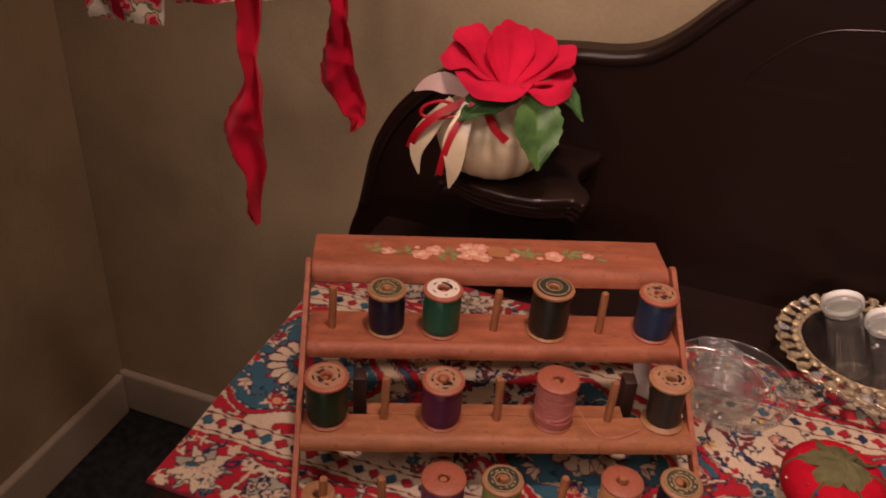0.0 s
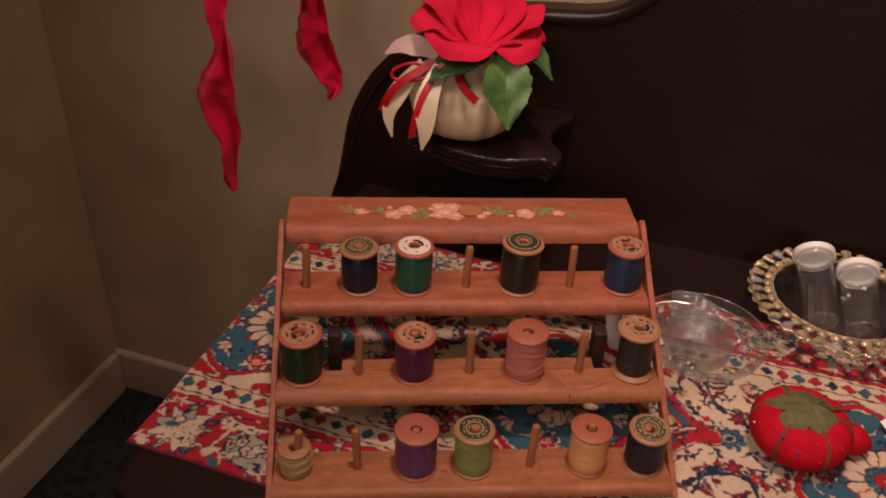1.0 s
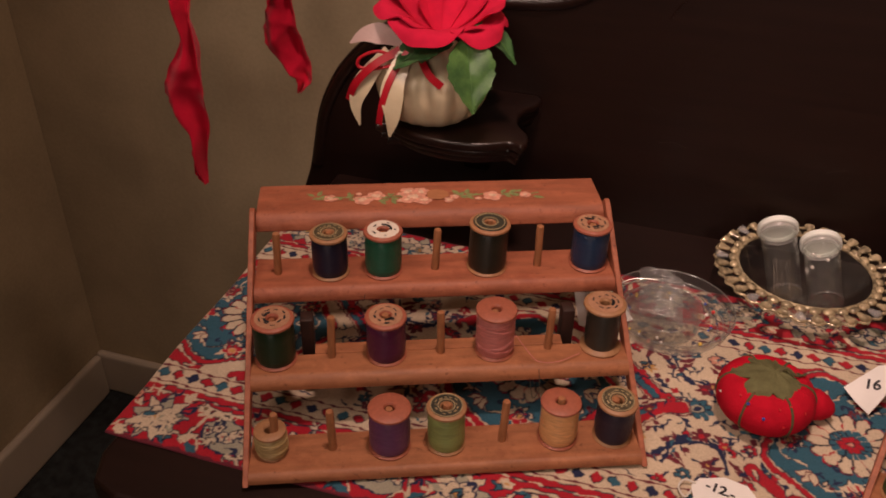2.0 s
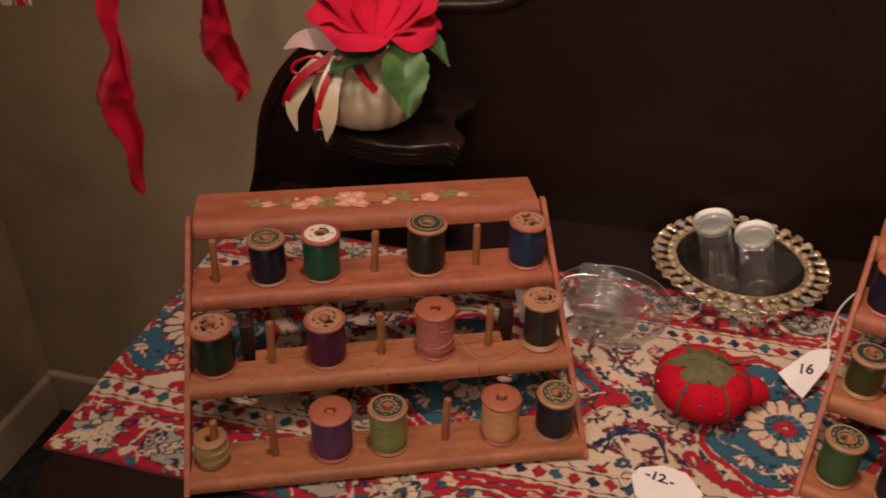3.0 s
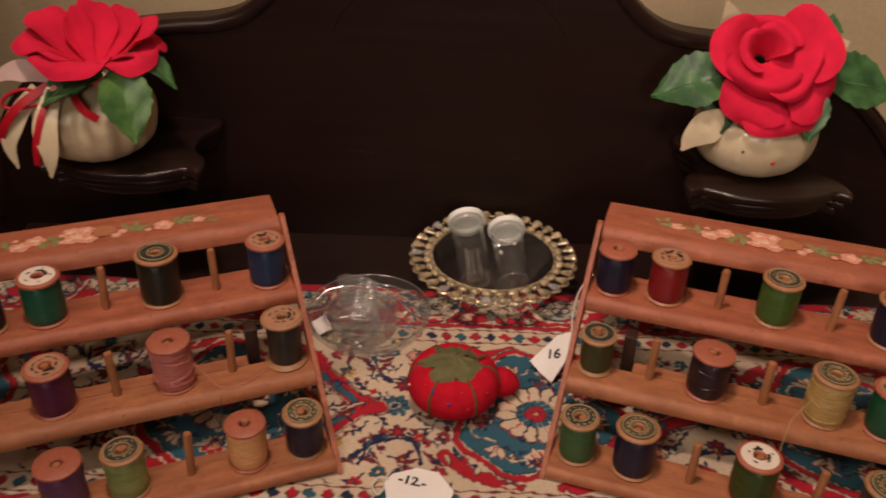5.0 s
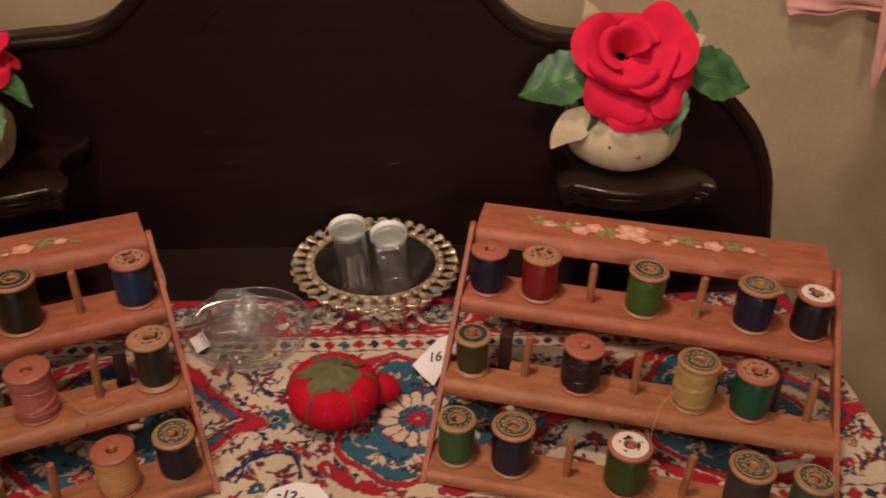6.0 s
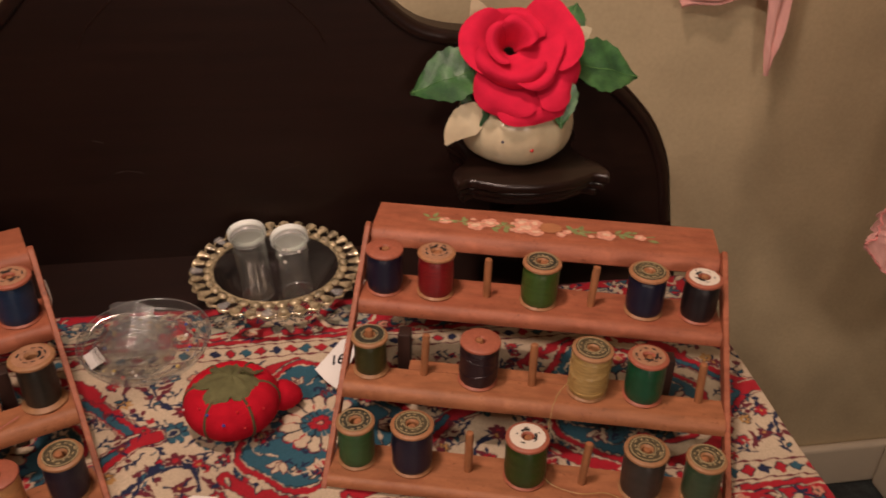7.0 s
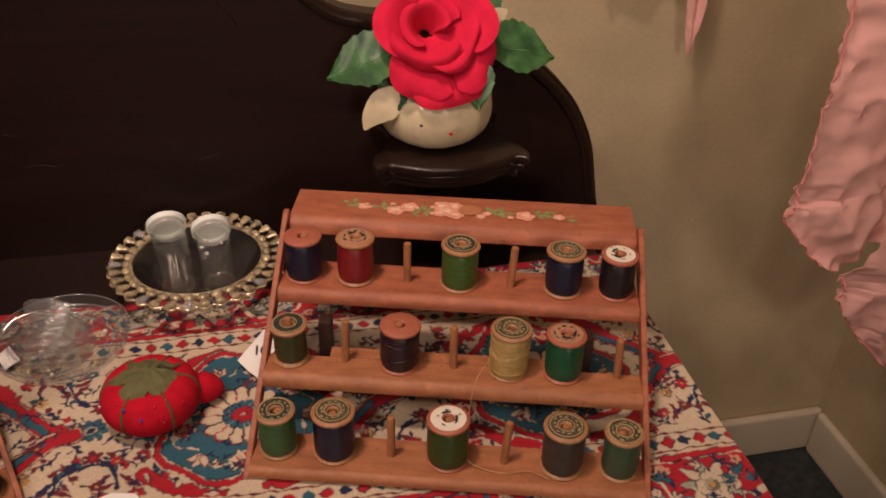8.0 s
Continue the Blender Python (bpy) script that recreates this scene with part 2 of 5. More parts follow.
def sheet(fn, nu, nv, thick, bm=None, closed=False):
    """A cloth or leaf: the surface fn(u, v), u and v from 0 to 1, with two faces and an edge."""
    bm = bm or bmesh.new()
    p = [[Vector(fn(i / nu, j / nv)) for j in range(nv + 1)] for i in range(nu + 1)]
    grids = []
    for side in (0.5, -0.5):
        g = []
        for i in range(nu + 1):
            row = []
            for j in range(nv + 1):
                du = p[min(i + 1, nu)][j] - p[max(i - 1, 0)][j]
                dv = p[i][min(j + 1, nv)] - p[i][max(j - 1, 0)]
                k = du.cross(dv)
                k = k.normalized() if k.length > 1e-12 else Vector((0, 0, 1))
                row.append(bm.verts.new(p[i][j] + k * thick * side))
            g.append(row)
        grids.append(g)
    a, b = grids
    for i in range(nu):
        for j in range(nv):
            bm.faces.new((a[i][j], a[i + 1][j], a[i + 1][j + 1], a[i][j + 1]))
            bm.faces.new((b[i][j], b[i][j + 1], b[i + 1][j + 1], b[i + 1][j]))
    for i in range(nu):
        bm.faces.new((a[i][0], b[i][0], b[i + 1][0], a[i + 1][0]))
        bm.faces.new((a[i][nv], a[i + 1][nv], b[i + 1][nv], b[i][nv]))
    for j in range(nv):
        bm.faces.new((a[0][j], a[0][j + 1], b[0][j + 1], b[0][j]))
        bm.faces.new((a[nu][j], b[nu][j], b[nu][j + 1], a[nu][j + 1]))
    return bm


def tube(points, radius, n=8, bm=None, closed=False):
    """A round rod along points; radius is a number or one for each point."""
    bm = bm or bmesh.new()
    pts = [Vector(p) for p in points]
    k = len(pts)
    rings = []
    side = None
    for i, p in enumerate(pts):
        d = (pts[(i + 1) % k if closed else min(i + 1, k - 1)] - pts[(i - 1) % k if closed else max(i - 1, 0)]).normalized()
        if side is None:
            side = d.orthogonal().normalized()
        side = (side - d * side.dot(d)).normalized()
        up = d.cross(side)
        r = radius if isinstance(radius, (int, float)) else radius[i]
        rings.append([bm.verts.new(p + (side * math.cos(2 * math.pi * q / n) + up * math.sin(2 * math.pi * q / n)) * r) for q in range(n)])
    for i in range(k if closed else k - 1):
        a, b = rings[i], rings[(i + 1) % k]
        for q in range(n):
            bm.faces.new((a[q], a[(q + 1) % n], b[(q + 1) % n], b[q]))
    if not closed:
        bm.faces.new(rings[0][::-1])
        bm.faces.new(rings[-1])
    return bm


def smooth_line(points, n=8):
    """A Catmull-Rom line through points."""
    pts = [Vector(p) for p in points]
    pts = [pts[0] * 2 - pts[1]] + pts + [pts[-1] * 2 - pts[-2]]
    out = []
    for i in range(1, len(pts) - 2):
        a, b, c, d = pts[i - 1:i + 3]
        for s in range(n):
            t = s / n
            out.append(0.5 * (2 * b + (c - a) * t + (2 * a - 5 * b + 4 * c - d) * t * t + (3 * b - a - 3 * c + d) * t ** 3))
    return out + [pts[-2]]


# ---- the room ----
X0, X1, YB, YF, ZC = -0.975, 1.352, 0.392, -4.2, 2.55


def structure(name, bm, mat, label, category):
    ob = part(name, bm, mat, None, label, smooth=False)
    return tagged(ob, "", category, "", "structure")


structure("floor", box(X0 - 0.1, X1 + 0.1, YF - 0.1, YB + 0.1, -0.06, 0.0, 0), CARPET, "dark blue-green carpet on the floor", "floor")
structure("wall_north", box(X0 - 0.1, X1 + 0.1, YB, YB + 0.1, 0.0, ZC, 0), WALL, "plain tan painted wall behind the sideboard", "wall")
structure("wall_west", box(X0 - 0.1, X0, YF, YB - 0.001, 0.0, ZC, 0), WALL, "plain tan painted side wall in shade", "wall")
structure("wall_east", box(X1, X1 + 0.1, YF, YB - 0.001, 0.0, ZC, 0), WALL, "plain tan painted side wall", "wall")
structure("wall_south", box(X0 - 0.1, X1 + 0.1, YF - 0.1, YF, 0.0, ZC, 0), WALL, "plain tan painted wall closing the room", "wall")
structure("ceiling", box(X0 - 0.1, X1 + 0.1, YF - 0.1, YB + 0.1, ZC, ZC + 0.08, 0), CEIL, "plain off-white ceiling", "ceiling")
structure("baseboard_north", box(X0, X1, YB - 0.019, YB - 0.0005, 0.0, 0.106, 0.009, 3), TRIM, "painted baseboard along the tan wall", "baseboard")
structure("baseboard_west", box(X0 + 0.0005, X0 + 0.019, YF, YB - 0.0195, 0.0, 0.106, 0.009, 3), TRIM, "painted baseboard along the side wall", "baseboard")
structure("baseboard_east", box(X1 - 0.019, X1 - 0.0005, YF, YB - 0.0195, 0.0, 0.106, 0.009, 3), TRIM, "painted baseboard along the side wall", "baseboard")

# ---- the dark sideboard with its arched back and two bracket shelves ----
XC, TOP, YP = 0.177, 0.796, 0.107
sideboard = thing("sideboard", pose(XC, 0, 0), "dark-stained old wooden sideboard with arched back and bracket shelves", "sideboard")


def arch_outline(inset=0.0):
    """Right half from the foot to the crown, then mirrored: x from the middle, z."""
    right = [(0.516, 0.68), (0.509, 0.755), (0.497, TOP), (0.490, 0.83), (0.482, 0.87), (0.471, 0.90), (0.450, 0.936), (0.415, 0.972), (0.37, 1.003), (0.32, 1.022), (0.27, 1.030), (0.23, 1.034), (0.20, 1.043), (0.174, 1.063), (0.145, 1.094), (0.11, 1.128), (0.07, 1.155), (0.03, 1.168), (0.0, 1.171)]
    line = [(p.x, p.y) for p in smooth_line([(x, z, 0) for x, z in right], 4)]
    return line + [(-x, z) for x, z in line[-2::-1]]


outline = arch_outline()
back = prism([(x, z) for x, z in outline], 0.028, 0.003)
bmesh.ops.transform(back, matrix=Matrix.Translation((0, YP + 0.028, 0)) @ Matrix.Rotation(math.pi / 2, 4, "X"), verts=back.verts)
part("back_panel", back, DARKWOOD, sideboard, smooth=False)
edge = tube([(x * 0.985, YP + 0.004, z - 0.008) for x, z in outline if z > TOP + 0.01], 0.0080, 10)
part("edge_moulding", edge, POLISHED, sideboard)
inner = smooth_line([(0.112, 0, 1.025), (0.100, 0, 1.045), (0.062, 0, 1.079), (0.02, 0, 1.089), (-0.02, 0, 1.089), (-0.062, 0, 1.079), (-0.100, 0, 1.045), (-0.112, 0, 1.025)], 6)
part("panel_bead", tube([(p.x, YP + 0.0008, p.z) for p in inner], 0.0014, 6), DARKWOOD, sideboard)
for scratch in (((0.237, 0.892), (0.247, 0.896), (0.257, 0.898)), ((0.075, 0.898), (0.089, 0.900), (0.103, 0.896)), ((0.062, 0.934), (0.071, 0.931))):
    part("scratch", tube([(x - XC, YP + 0.0002, z) for x, z in scratch], 0.0003, 5), SCUFF, sideboard, "pale scratch in the varnish")
topline = [(-0.462, YP + 0.03), (-0.462, -0.350), (-0.452, -0.375), (-0.428, -0.385), (0.428, -0.385), (0.452, -0.375), (0.462, -0.350), (0.462, YP + 0.03)]
part("top", prism(topline, 0.024, 0.005, 3, None), DARKTOP, sideboard, smooth=False, m=pose(0, 0, TOP - 0.024))
part("case", box(-0.44, 0.44, -0.355, YP + 0.02, 0.10, TOP - 0.0245, 0.004), DARKWOOD, sideboard, smooth=False)
for sx in (-0.43, 0.43):
    for sy in (-0.345, 0.09):
        part("foot", box(sx - 0.025, sx + 0.025, sy - 0.025, sy + 0.025, 0.0, 0.0995, 0.004), DARKWOOD, sideboard)


def bracket_shelf(x):
    half = [(0.0, -0.131), (0.030, -0.127), (0.050, -0.118), (0.060, -0.113), (0.071, -0.119), (0.0745, -0.106), (0.070, -0.090), (0.058, -0.074), (0.054, -0.056), (0.058, -0.036), (0.066, -0.022), (0.067, -0.008), (0.062, 0.0)]
    line = [(p.x, p.y) for p in smooth_line([(a, b, 0) for a, b in half], 3)]
    full = line + [(-a, b) for a, b in line[-1:0:-1]]
    sh = new("bracket_shelf")
    sh.empty_display_size = 0.02
    sh.parent = sideboard
    sh.matrix_basis = pose(x - XC, YP - 0.0005, 0.911)
    tagged(sh, "small moulded shelf with scalloped sides")
    for name, s, z0, z1 in (("shelf_board", 1.0, 0.0103, 0.020), ("shelf_moulding", 0.955, 0.0015, 0.0101), ("shelf_base", 0.90, -0.008, 0.0013)):
        part(name, prism([(a * s, b * s) for a, b in full], z1 - z0, 0.0030, 3), POLISHED, sh, m=pose(0, 0, z0))
    corbel = prism([(0, 0), (-0.075, 0), (-0.07, -0.012), (-0.045, -0.022), (-0.03, -0.045), (-0.012, -0.055), (0, -0.07)], 0.03, 0.003)
    part("corbel", corbel, DARKWOOD, sh, m=pose(-0.015, 0, -0.0085) @ Matrix(((0, 0, 1, 0), (1, 0, 0, 0), (0, 1, 0, 0), (0, 0, 0, 1))))


SHELFZ = 0.931
bracket_shelf(-0.115)
bracket_shelf(0.471)

# ---- the printed tablecloth ----
CX0, CX1, CY0, CY1, CZ = -0.2925, 0.6455, -0.334, 0.0065, 0.7990
NXC, NYC = 1480, 540
gx, gy = np.meshgrid(np.linspace(CX0, CX1, NXC + 1), np.linspace(CY0, CY1, NYC + 1))
CREAM, CRED, TEAL, NAVY, WINE, GREY, OCHRE, PINKISH = (0.56, 0.455, 0.325), (0.38, 0.014, 0.026), (0.030, 0.105, 0.150), (0.016, 0.022, 0.060), (0.13, 0.018, 0.030), (0.34, 0.32, 0.24), (0.48, 0.27, 0.09), (0.58, 0.26, 0.18)
canvas = np.empty(gx.shape + (3,))
canvas[:] = CREAM
rng = np.random.default_rng(5)
# the print's edges waver a little, as on block-printed cotton
wx = gx + 0.0006 * np.sin(gy * 310 + 3 * np.sin(gx * 140)) + 0.0006 * np.sin(gx * 900 + gy * 500)
wy = gy + 0.0006 * np.sin(gx * 280 + 2 * np.sin(gy * 170)) + 0.0006 * np.sin(gy * 1000 - gx * 450)


def dye(mask, colour, w=None):
    (canvas if w is None else canvas[w])[mask] = colour


def window(x0, x1, y0, y1, pad=0.004):
    """The part of the cloth's grid that a motif can touch."""
    i0, i1 = np.searchsorted(gx[0], (x0 - pad, x1 + pad))
    j0, j1 = np.searchsorted(gy[:, 0], (y0 - pad, y1 + pad))
    return slice(j0, j1), slice(i0, i1)


def blossom(x, y, r, n, petal, ring=None, heart=None, line=None, turn=0.0, deep=0.35):
    w = window(x - r, x + r, y - r, y + r)
    dx, dy = wx[w] - x, wy[w] - y
    d, a = np.hypot(dx, dy), np.arctan2(dy, dx) + turn
    lobe = r * (1 - deep + deep * np.abs(np.cos(a * n / 2)) ** 0.6)
    if line is not None:
        dye(d < lobe + 0.0014, line, w)
    dye(d < lobe, petal, w)
    if line is not None:
        dye((d < lobe) & (np.abs(np.cos(a * n / 2)) < 0.16) & (d > r * 0.35), line, w)
    if ring is not None:
        dye(d < r * 0.46, ring, w)
    if heart is not None:
        dye(d < r * 0.26, heart, w)


def leaf_print(x, y, a, length, width, colour, line=None):
    g = window(x - length, x + length, y - length, y + length)
    dx, dy = wx[g] - x, wy[g] - y
    u, v = dx * math.cos(a) + dy * math.sin(a), -dx * math.sin(a) + dy * math.cos(a)
    s = np.clip(u / length, 0, 1)
    w = width * np.sin(np.pi * s ** 0.8)
    if line is not None:
        dye((np.abs(v) < w + 0.0011) & (u > 0) & (u < length), line, g)
    dye((np.abs(v) < w) & (u > 0) & (u < length), colour, g)


def stroke(points, width, colour):
    pts = smooth_line([(x, y, 0) for x, y in points], 5)
    for a, b in zip(pts, pts[1:]):
        g = window(min(a.x, b.x) - width, max(a.x, b.x) + width, min(a.y, b.y) - width, max(a.y, b.y) + width)
        d = b - a
        t = np.clip(((wx[g] - a.x) * d.x + (wy[g] - a.y) * d.y) / max(d.length_squared, 1e-12), 0, 1)
        dye(np.hypot(wx[g] - a.x - t * d.x, wy[g] - a.y - t * d.y) < width, colour, g)


def disc(x, y, rx, ry, a, colour, line=None, rim=0.003):
    r = max(rx, ry) + rim
    g = window(x - r, x + r, y - r, y + r)
    dx, dy = wx[g] - x, wy[g] - y
    u, v = dx * math.cos(a) + dy * math.sin(a), -dx * math.sin(a) + dy * math.cos(a)
    if line is not None:
        dye((u / (rx + rim)) ** 2 + (v / (ry + rim)) ** 2 < 1, line, g)
    dye((u / rx) ** 2 + (v / ry) ** 2 < 1, colour, g)


def sprig(x, y, a, size, colour=NAVY, bud=WINE):
    tip = (x + size * math.cos(a), y + size * math.sin(a))
    mid = (x + size * 0.5 * math.cos(a + 0.3), y + size * 0.5 * math.sin(a + 0.3))
    stroke([(x, y), mid, tip], 0.0010, colour)
    for k, (f, b) in enumerate(((0.35, 0.9), (0.5, -0.9), (0.75, 0.8), (0.95, -0.5))):
        leaf_print(x + f * size * math.cos(a), y + f * size * math.sin(a), a + b, size * 0.42, size * 0.10, bud if k % 2 else colour)
    leaf_print(tip[0], tip[1], a, size * 0.35, size * 0.12, bud)


# one repeat of the print: a teal medallion round a daisy, then a cream field with sprigs
YM = -0.166
for k in range(-1, 5):
    mx = -0.2465 + 0.2552 * k
    fxm = mx + 0.1276
    # cream field
    blossom(fxm + 0.011, YM + 0.003, 0.0125, 9, TEAL, GREY, NAVY, None, 0.2, 0.5)
    for up in (1, -1):
        blossom(fxm + 0.015, YM - up * 0.0275, 0.0080, 6, WINE, None, CRED, None, 0.5, 0.5)
        stroke([(fxm + 0.015, YM - up * 0.034), (fxm - 0.004, YM - up * 0.040), (fxm - 0.012, YM - up * 0.062)], 0.0015, NAVY)
        stroke([(fxm + 0.016, YM - up * 0.034), (fxm + 0.030, YM - up * 0.038), (fxm + 0.036, YM - up * 0.060)], 0.0015, NAVY)
        for px, py, a in ((-0.010, 0.046, 2.3), (-0.006, 0.046, 0.9), (-0.014, 0.056, 2.7), (-0.008, 0.056, 0.5), (0.030, 0.046, 2.4), (0.036, 0.046, 0.7), (0.033, 0.056, 2.8), (0.040, 0.056, 0.3), (0.020, 0.030, 0.6), (0.008, 0.030, 2.6), (0.060, 0.060, 0.8), (0.056, 0.050, 2.4), (-0.036, 0.052, 1.2), (-0.030, 0.060, 2.2), (0.062, 0.036, 1.5)):
            leaf_print(fxm + px, YM - up * py, -up * a, 0.017, 0.0024, WINE if (px * 1000) % 3 < 1.4 else NAVY)
        for px, py, c in ((0.052, 0.030, CRED), (-0.045, 0.064, CRED), (0.066, 0.050, TEAL), (-0.032, 0.040, OCHRE), (0.022, 0.068, PINKISH), (0.050, 0.068, CRED), (0.004, 0.070, TEAL)):
            blossom(fxm + px, YM - up * py, 0.0062, 6, c, None, CREAM, None, px * 90, 0.55)
        sprig(fxm + 0.045, YM - up * 0.012, -up * 0.5, 0.022, TEAL, WINE)
        sprig(fxm - 0.010, YM - up * 0.018, -up * 2.4, 0.018, NAVY, WINE)
        arc = [(fxm - 0.062, YM + up * 0.046), (fxm - 0.040, YM + up * 0.026), (fxm - 0.020, YM + up * 0.006), (fxm - 0.002, YM)]
        stroke(arc, 0.0092, WINE)
        stroke(arc, 0.0080, CREAM)
        stroke(arc, 0.0068, CRED)
        stroke([(x - 0.004, y + up * 0.0005) for x, y in arc[:-1]], 0.0030, TEAL)
    # fine sprays fill the cream ground: a curved stem, paired leaves, a pointed bud
    for row in range(8):
        for column in range(6):
            qx = fxm - 0.062 + 0.0245 * column + (0.012 if row % 2 else 0.0) + rng.uniform(-0.003, 0.003)
            qy = YM - 0.078 + 0.0222 * row + rng.uniform(-0.003, 0.003)
            qa = rng.uniform(0, 6.28)
            pick = (row * 3 + column * 5 + k) % 4
            if pick == 3:
                blossom(qx, qy, 0.0058, 6, WINE if column % 2 else CRED, None, OCHRE, None, qa, 0.55)
                for b in (0.8, 2.9, 5.0):
                    leaf_print(qx + 0.004 * math.cos(qa + b), qy + 0.004 * math.sin(qa + b), qa + b, 0.0085, 0.0012, NAVY)
                continue
            ex, ey = qx + 0.017 * math.cos(qa), qy + 0.017 * math.sin(qa)
            stroke([(qx, qy), (qx + 0.009 * math.cos(qa + 0.45), qy + 0.009 * math.sin(qa + 0.45)), (ex, ey)], 0.00055, NAVY)
            for f, b, c in ((0.25, 1.0, NAVY), (0.40, -1.0, TEAL), (0.60, 0.9, NAVY), (0.75, -0.8, NAVY)):
                leaf_print(qx + f * 0.017 * math.cos(qa + 0.2), qy + f * 0.017 * math.sin(qa + 0.2), qa + b, 0.0074, 0.0012, c)
            for b in (-0.6, 0.0, 0.6):
                leaf_print(ex, ey, qa + b, 0.0072, 0.0014, WINE if pick else CRED)
    # red swags between the medallion and the borders
    for up in (1, -1):
        for q in (-1, 1):
            swag = [(mx + q * 0.074, YM + up * 0.050), (mx + q * 0.050, YM + up * 0.070), (mx + q * 0.018, YM + up * 0.080)]
            stroke(swag, 0.0062, WINE)
            stroke(swag, 0.0052, CRED)
            for f in range(3):
                leaf_print(swag[f][0], swag[f][1], f * 2.1 + q, 0.012, 0.0020, CREAM)
    # medallion
    dx, dy = wx - mx, wy - YM
    d, a = np.hypot(dx / 0.92, dy), np.arctan2(dy, dx)
    edge_r = 0.066 + 0.007 * np.cos(3 * a + 0.6) + 0.004 * np.cos(7 * a)
    dye(d < edge_r + 0.0095, CREAM)
    dye(d < edge_r + 0.0075, CRED)
    dye(d < edge_r + 0.0015, CREAM)
    dye(d < edge_r, TEAL)
    for j in range(9):
        b = j * 2 * math.pi / 9 + 0.55
        fx, fy = mx + 0.048 * math.cos(b), YM + 0.052 * math.sin(b)
        stroke([(fx, fy), (mx + 0.058 * math.cos(b + 0.25), YM + 0.060 * math.sin(b + 0.25)), (mx + 0.047 * math.cos(b + 0.55), YM + 0.050 * math.sin(b + 0.55))], 0.0009, CREAM)
        if j % 3 == 2:
            for q in (-0.7, 0.0, 0.7):
                leaf_print(fx, fy, b + q, 0.013, 0.0028, CREAM, WINE)
        else:
            for q in range(7):
                leaf_print(fx, fy, b + q * 0.898, 0.0150, 0.0021, CREAM)
            blossom(fx, fy, 0.0115, 6, CREAM, None, None, None, b, 0.6)
            blossom(fx, fy, 0.0088, 6, CRED, PINKISH, OCHRE, None, b, 0.5)
    for _ in range(46):
        b, rr = rng.uniform(0, 6.28), rng.uniform(0.036, 0.062)
        c = (NAVY, NAVY, CREAM, WINE)[rng.integers(0, 4)]
        for q in (0.0, 0.8):
            leaf_print(mx + 0.92 * rr * math.cos(b), YM + rr * math.sin(b), b * 3 + q, 0.0080, 0.0011, c)
    blossom(mx, YM, 0.0335, 15, CREAM, None, None, CRED, 0.1, 0.20)
    blossom(mx, YM, 0.0165, 15, TEAL, None, None, CREAM, 0.1, 0.12)
    blossom(mx, YM, 0.0085, 8, CRED, None, PINKISH, WINE, 0.1, 0.3)

# borders along both long edges: a stripe of diamonds, then a red band with blossoms and scrolls
for side in (0, 1):
    def across(y):
        return CY0 + y if side == 0 else CY1 - y
    v = wy - CY0 if side == 0 else CY1 - wy
    dye(v < 0.0845, CREAM)
    dye((v > 0.0812) & (v < 0.0828), WINE)
    dye((v > 0.0635) & (v < 0.0650), WINE)
    dye(v < 0.0605, CRED)
    pitch = 0.0135
    cell = np.floor((wx - CX0) / pitch).astype(int)
    du = np.abs((wx - CX0) / pitch - cell - 0.5) * pitch
    dm = du + np.abs(v - 0.0735) < 0.0058
    for k, c in enumerate((TEAL, CRED, NAVY, CRED)):
        dye(dm & (cell % 4 == k), c)
    dye((v > 0.053) & (v < 0.0545), CREAM)
    x = CX0 + 0.03
    k = 0
    while x < CX1:
        yb = across(0.026)
        big = k % 2 == 0
        if big:
            for b in range(9):
                leaf_print(x, yb, b * 0.698 + 0.2, 0.026, 0.0048, CREAM if b % 2 else GREY, NAVY)
            blossom(x, yb, 0.012, 6, CREAM, GREY, OCHRE, NAVY, k, 0.4)
        else:
            stroke([(x - 0.030, across(0.012)), (x - 0.022, across(0.040)), (x, across(0.047)), (x + 0.022, across(0.038)), (x + 0.028, across(0.014))], 0.0016, CREAM)
            disc(x, yb - 0.002, 0.022, 0.014, 0.3 if side else -0.3, GREY, NAVY, 0.0016)
            for b in range(6):
                blossom(x - 0.016 + b * 0.0065, yb + 0.005 * math.sin(b * 1.9), 0.0042, 5, CREAM, None, CRED, NAVY, b)
        for b in (-0.5, 0.5):
            blossom(x + b * 0.060, across(0.046), 0.0055, 5, PINKISH if big else CREAM, None, OCHRE, None, b)
            leaf_print(x + b * 0.055, across(0.010), 1.2 * b, 0.018, 0.0036, CREAM if big else TEAL)
            stroke([(x + b * 0.03, across(0.006)), (x + b * 0.045, across(0.016)), (x + b * 0.06, across(0.008))], 0.001, CREAM)
        x += 0.062
        k += 1
    for _ in range(270):
        qx, qv, qa = rng.uniform(CX0, CX1), rng.uniform(0.006, 0.054), rng.uniform(0, 6.28)
        c = (CREAM, CREAM, CREAM, NAVY, TEAL)[rng.integers(0, 5)]
        leaf_print(qx, across(qv), qa, 0.0120, 0.0016, c)
        leaf_print(qx, across(qv), qa + 0.8, 0.0095, 0.0014, c)
        if c == CREAM:
            leaf_print(qx, across(qv), qa - 0.9, 0.0075, 0.0010, CREAM)
    dye(v < 0.0022, WINE)
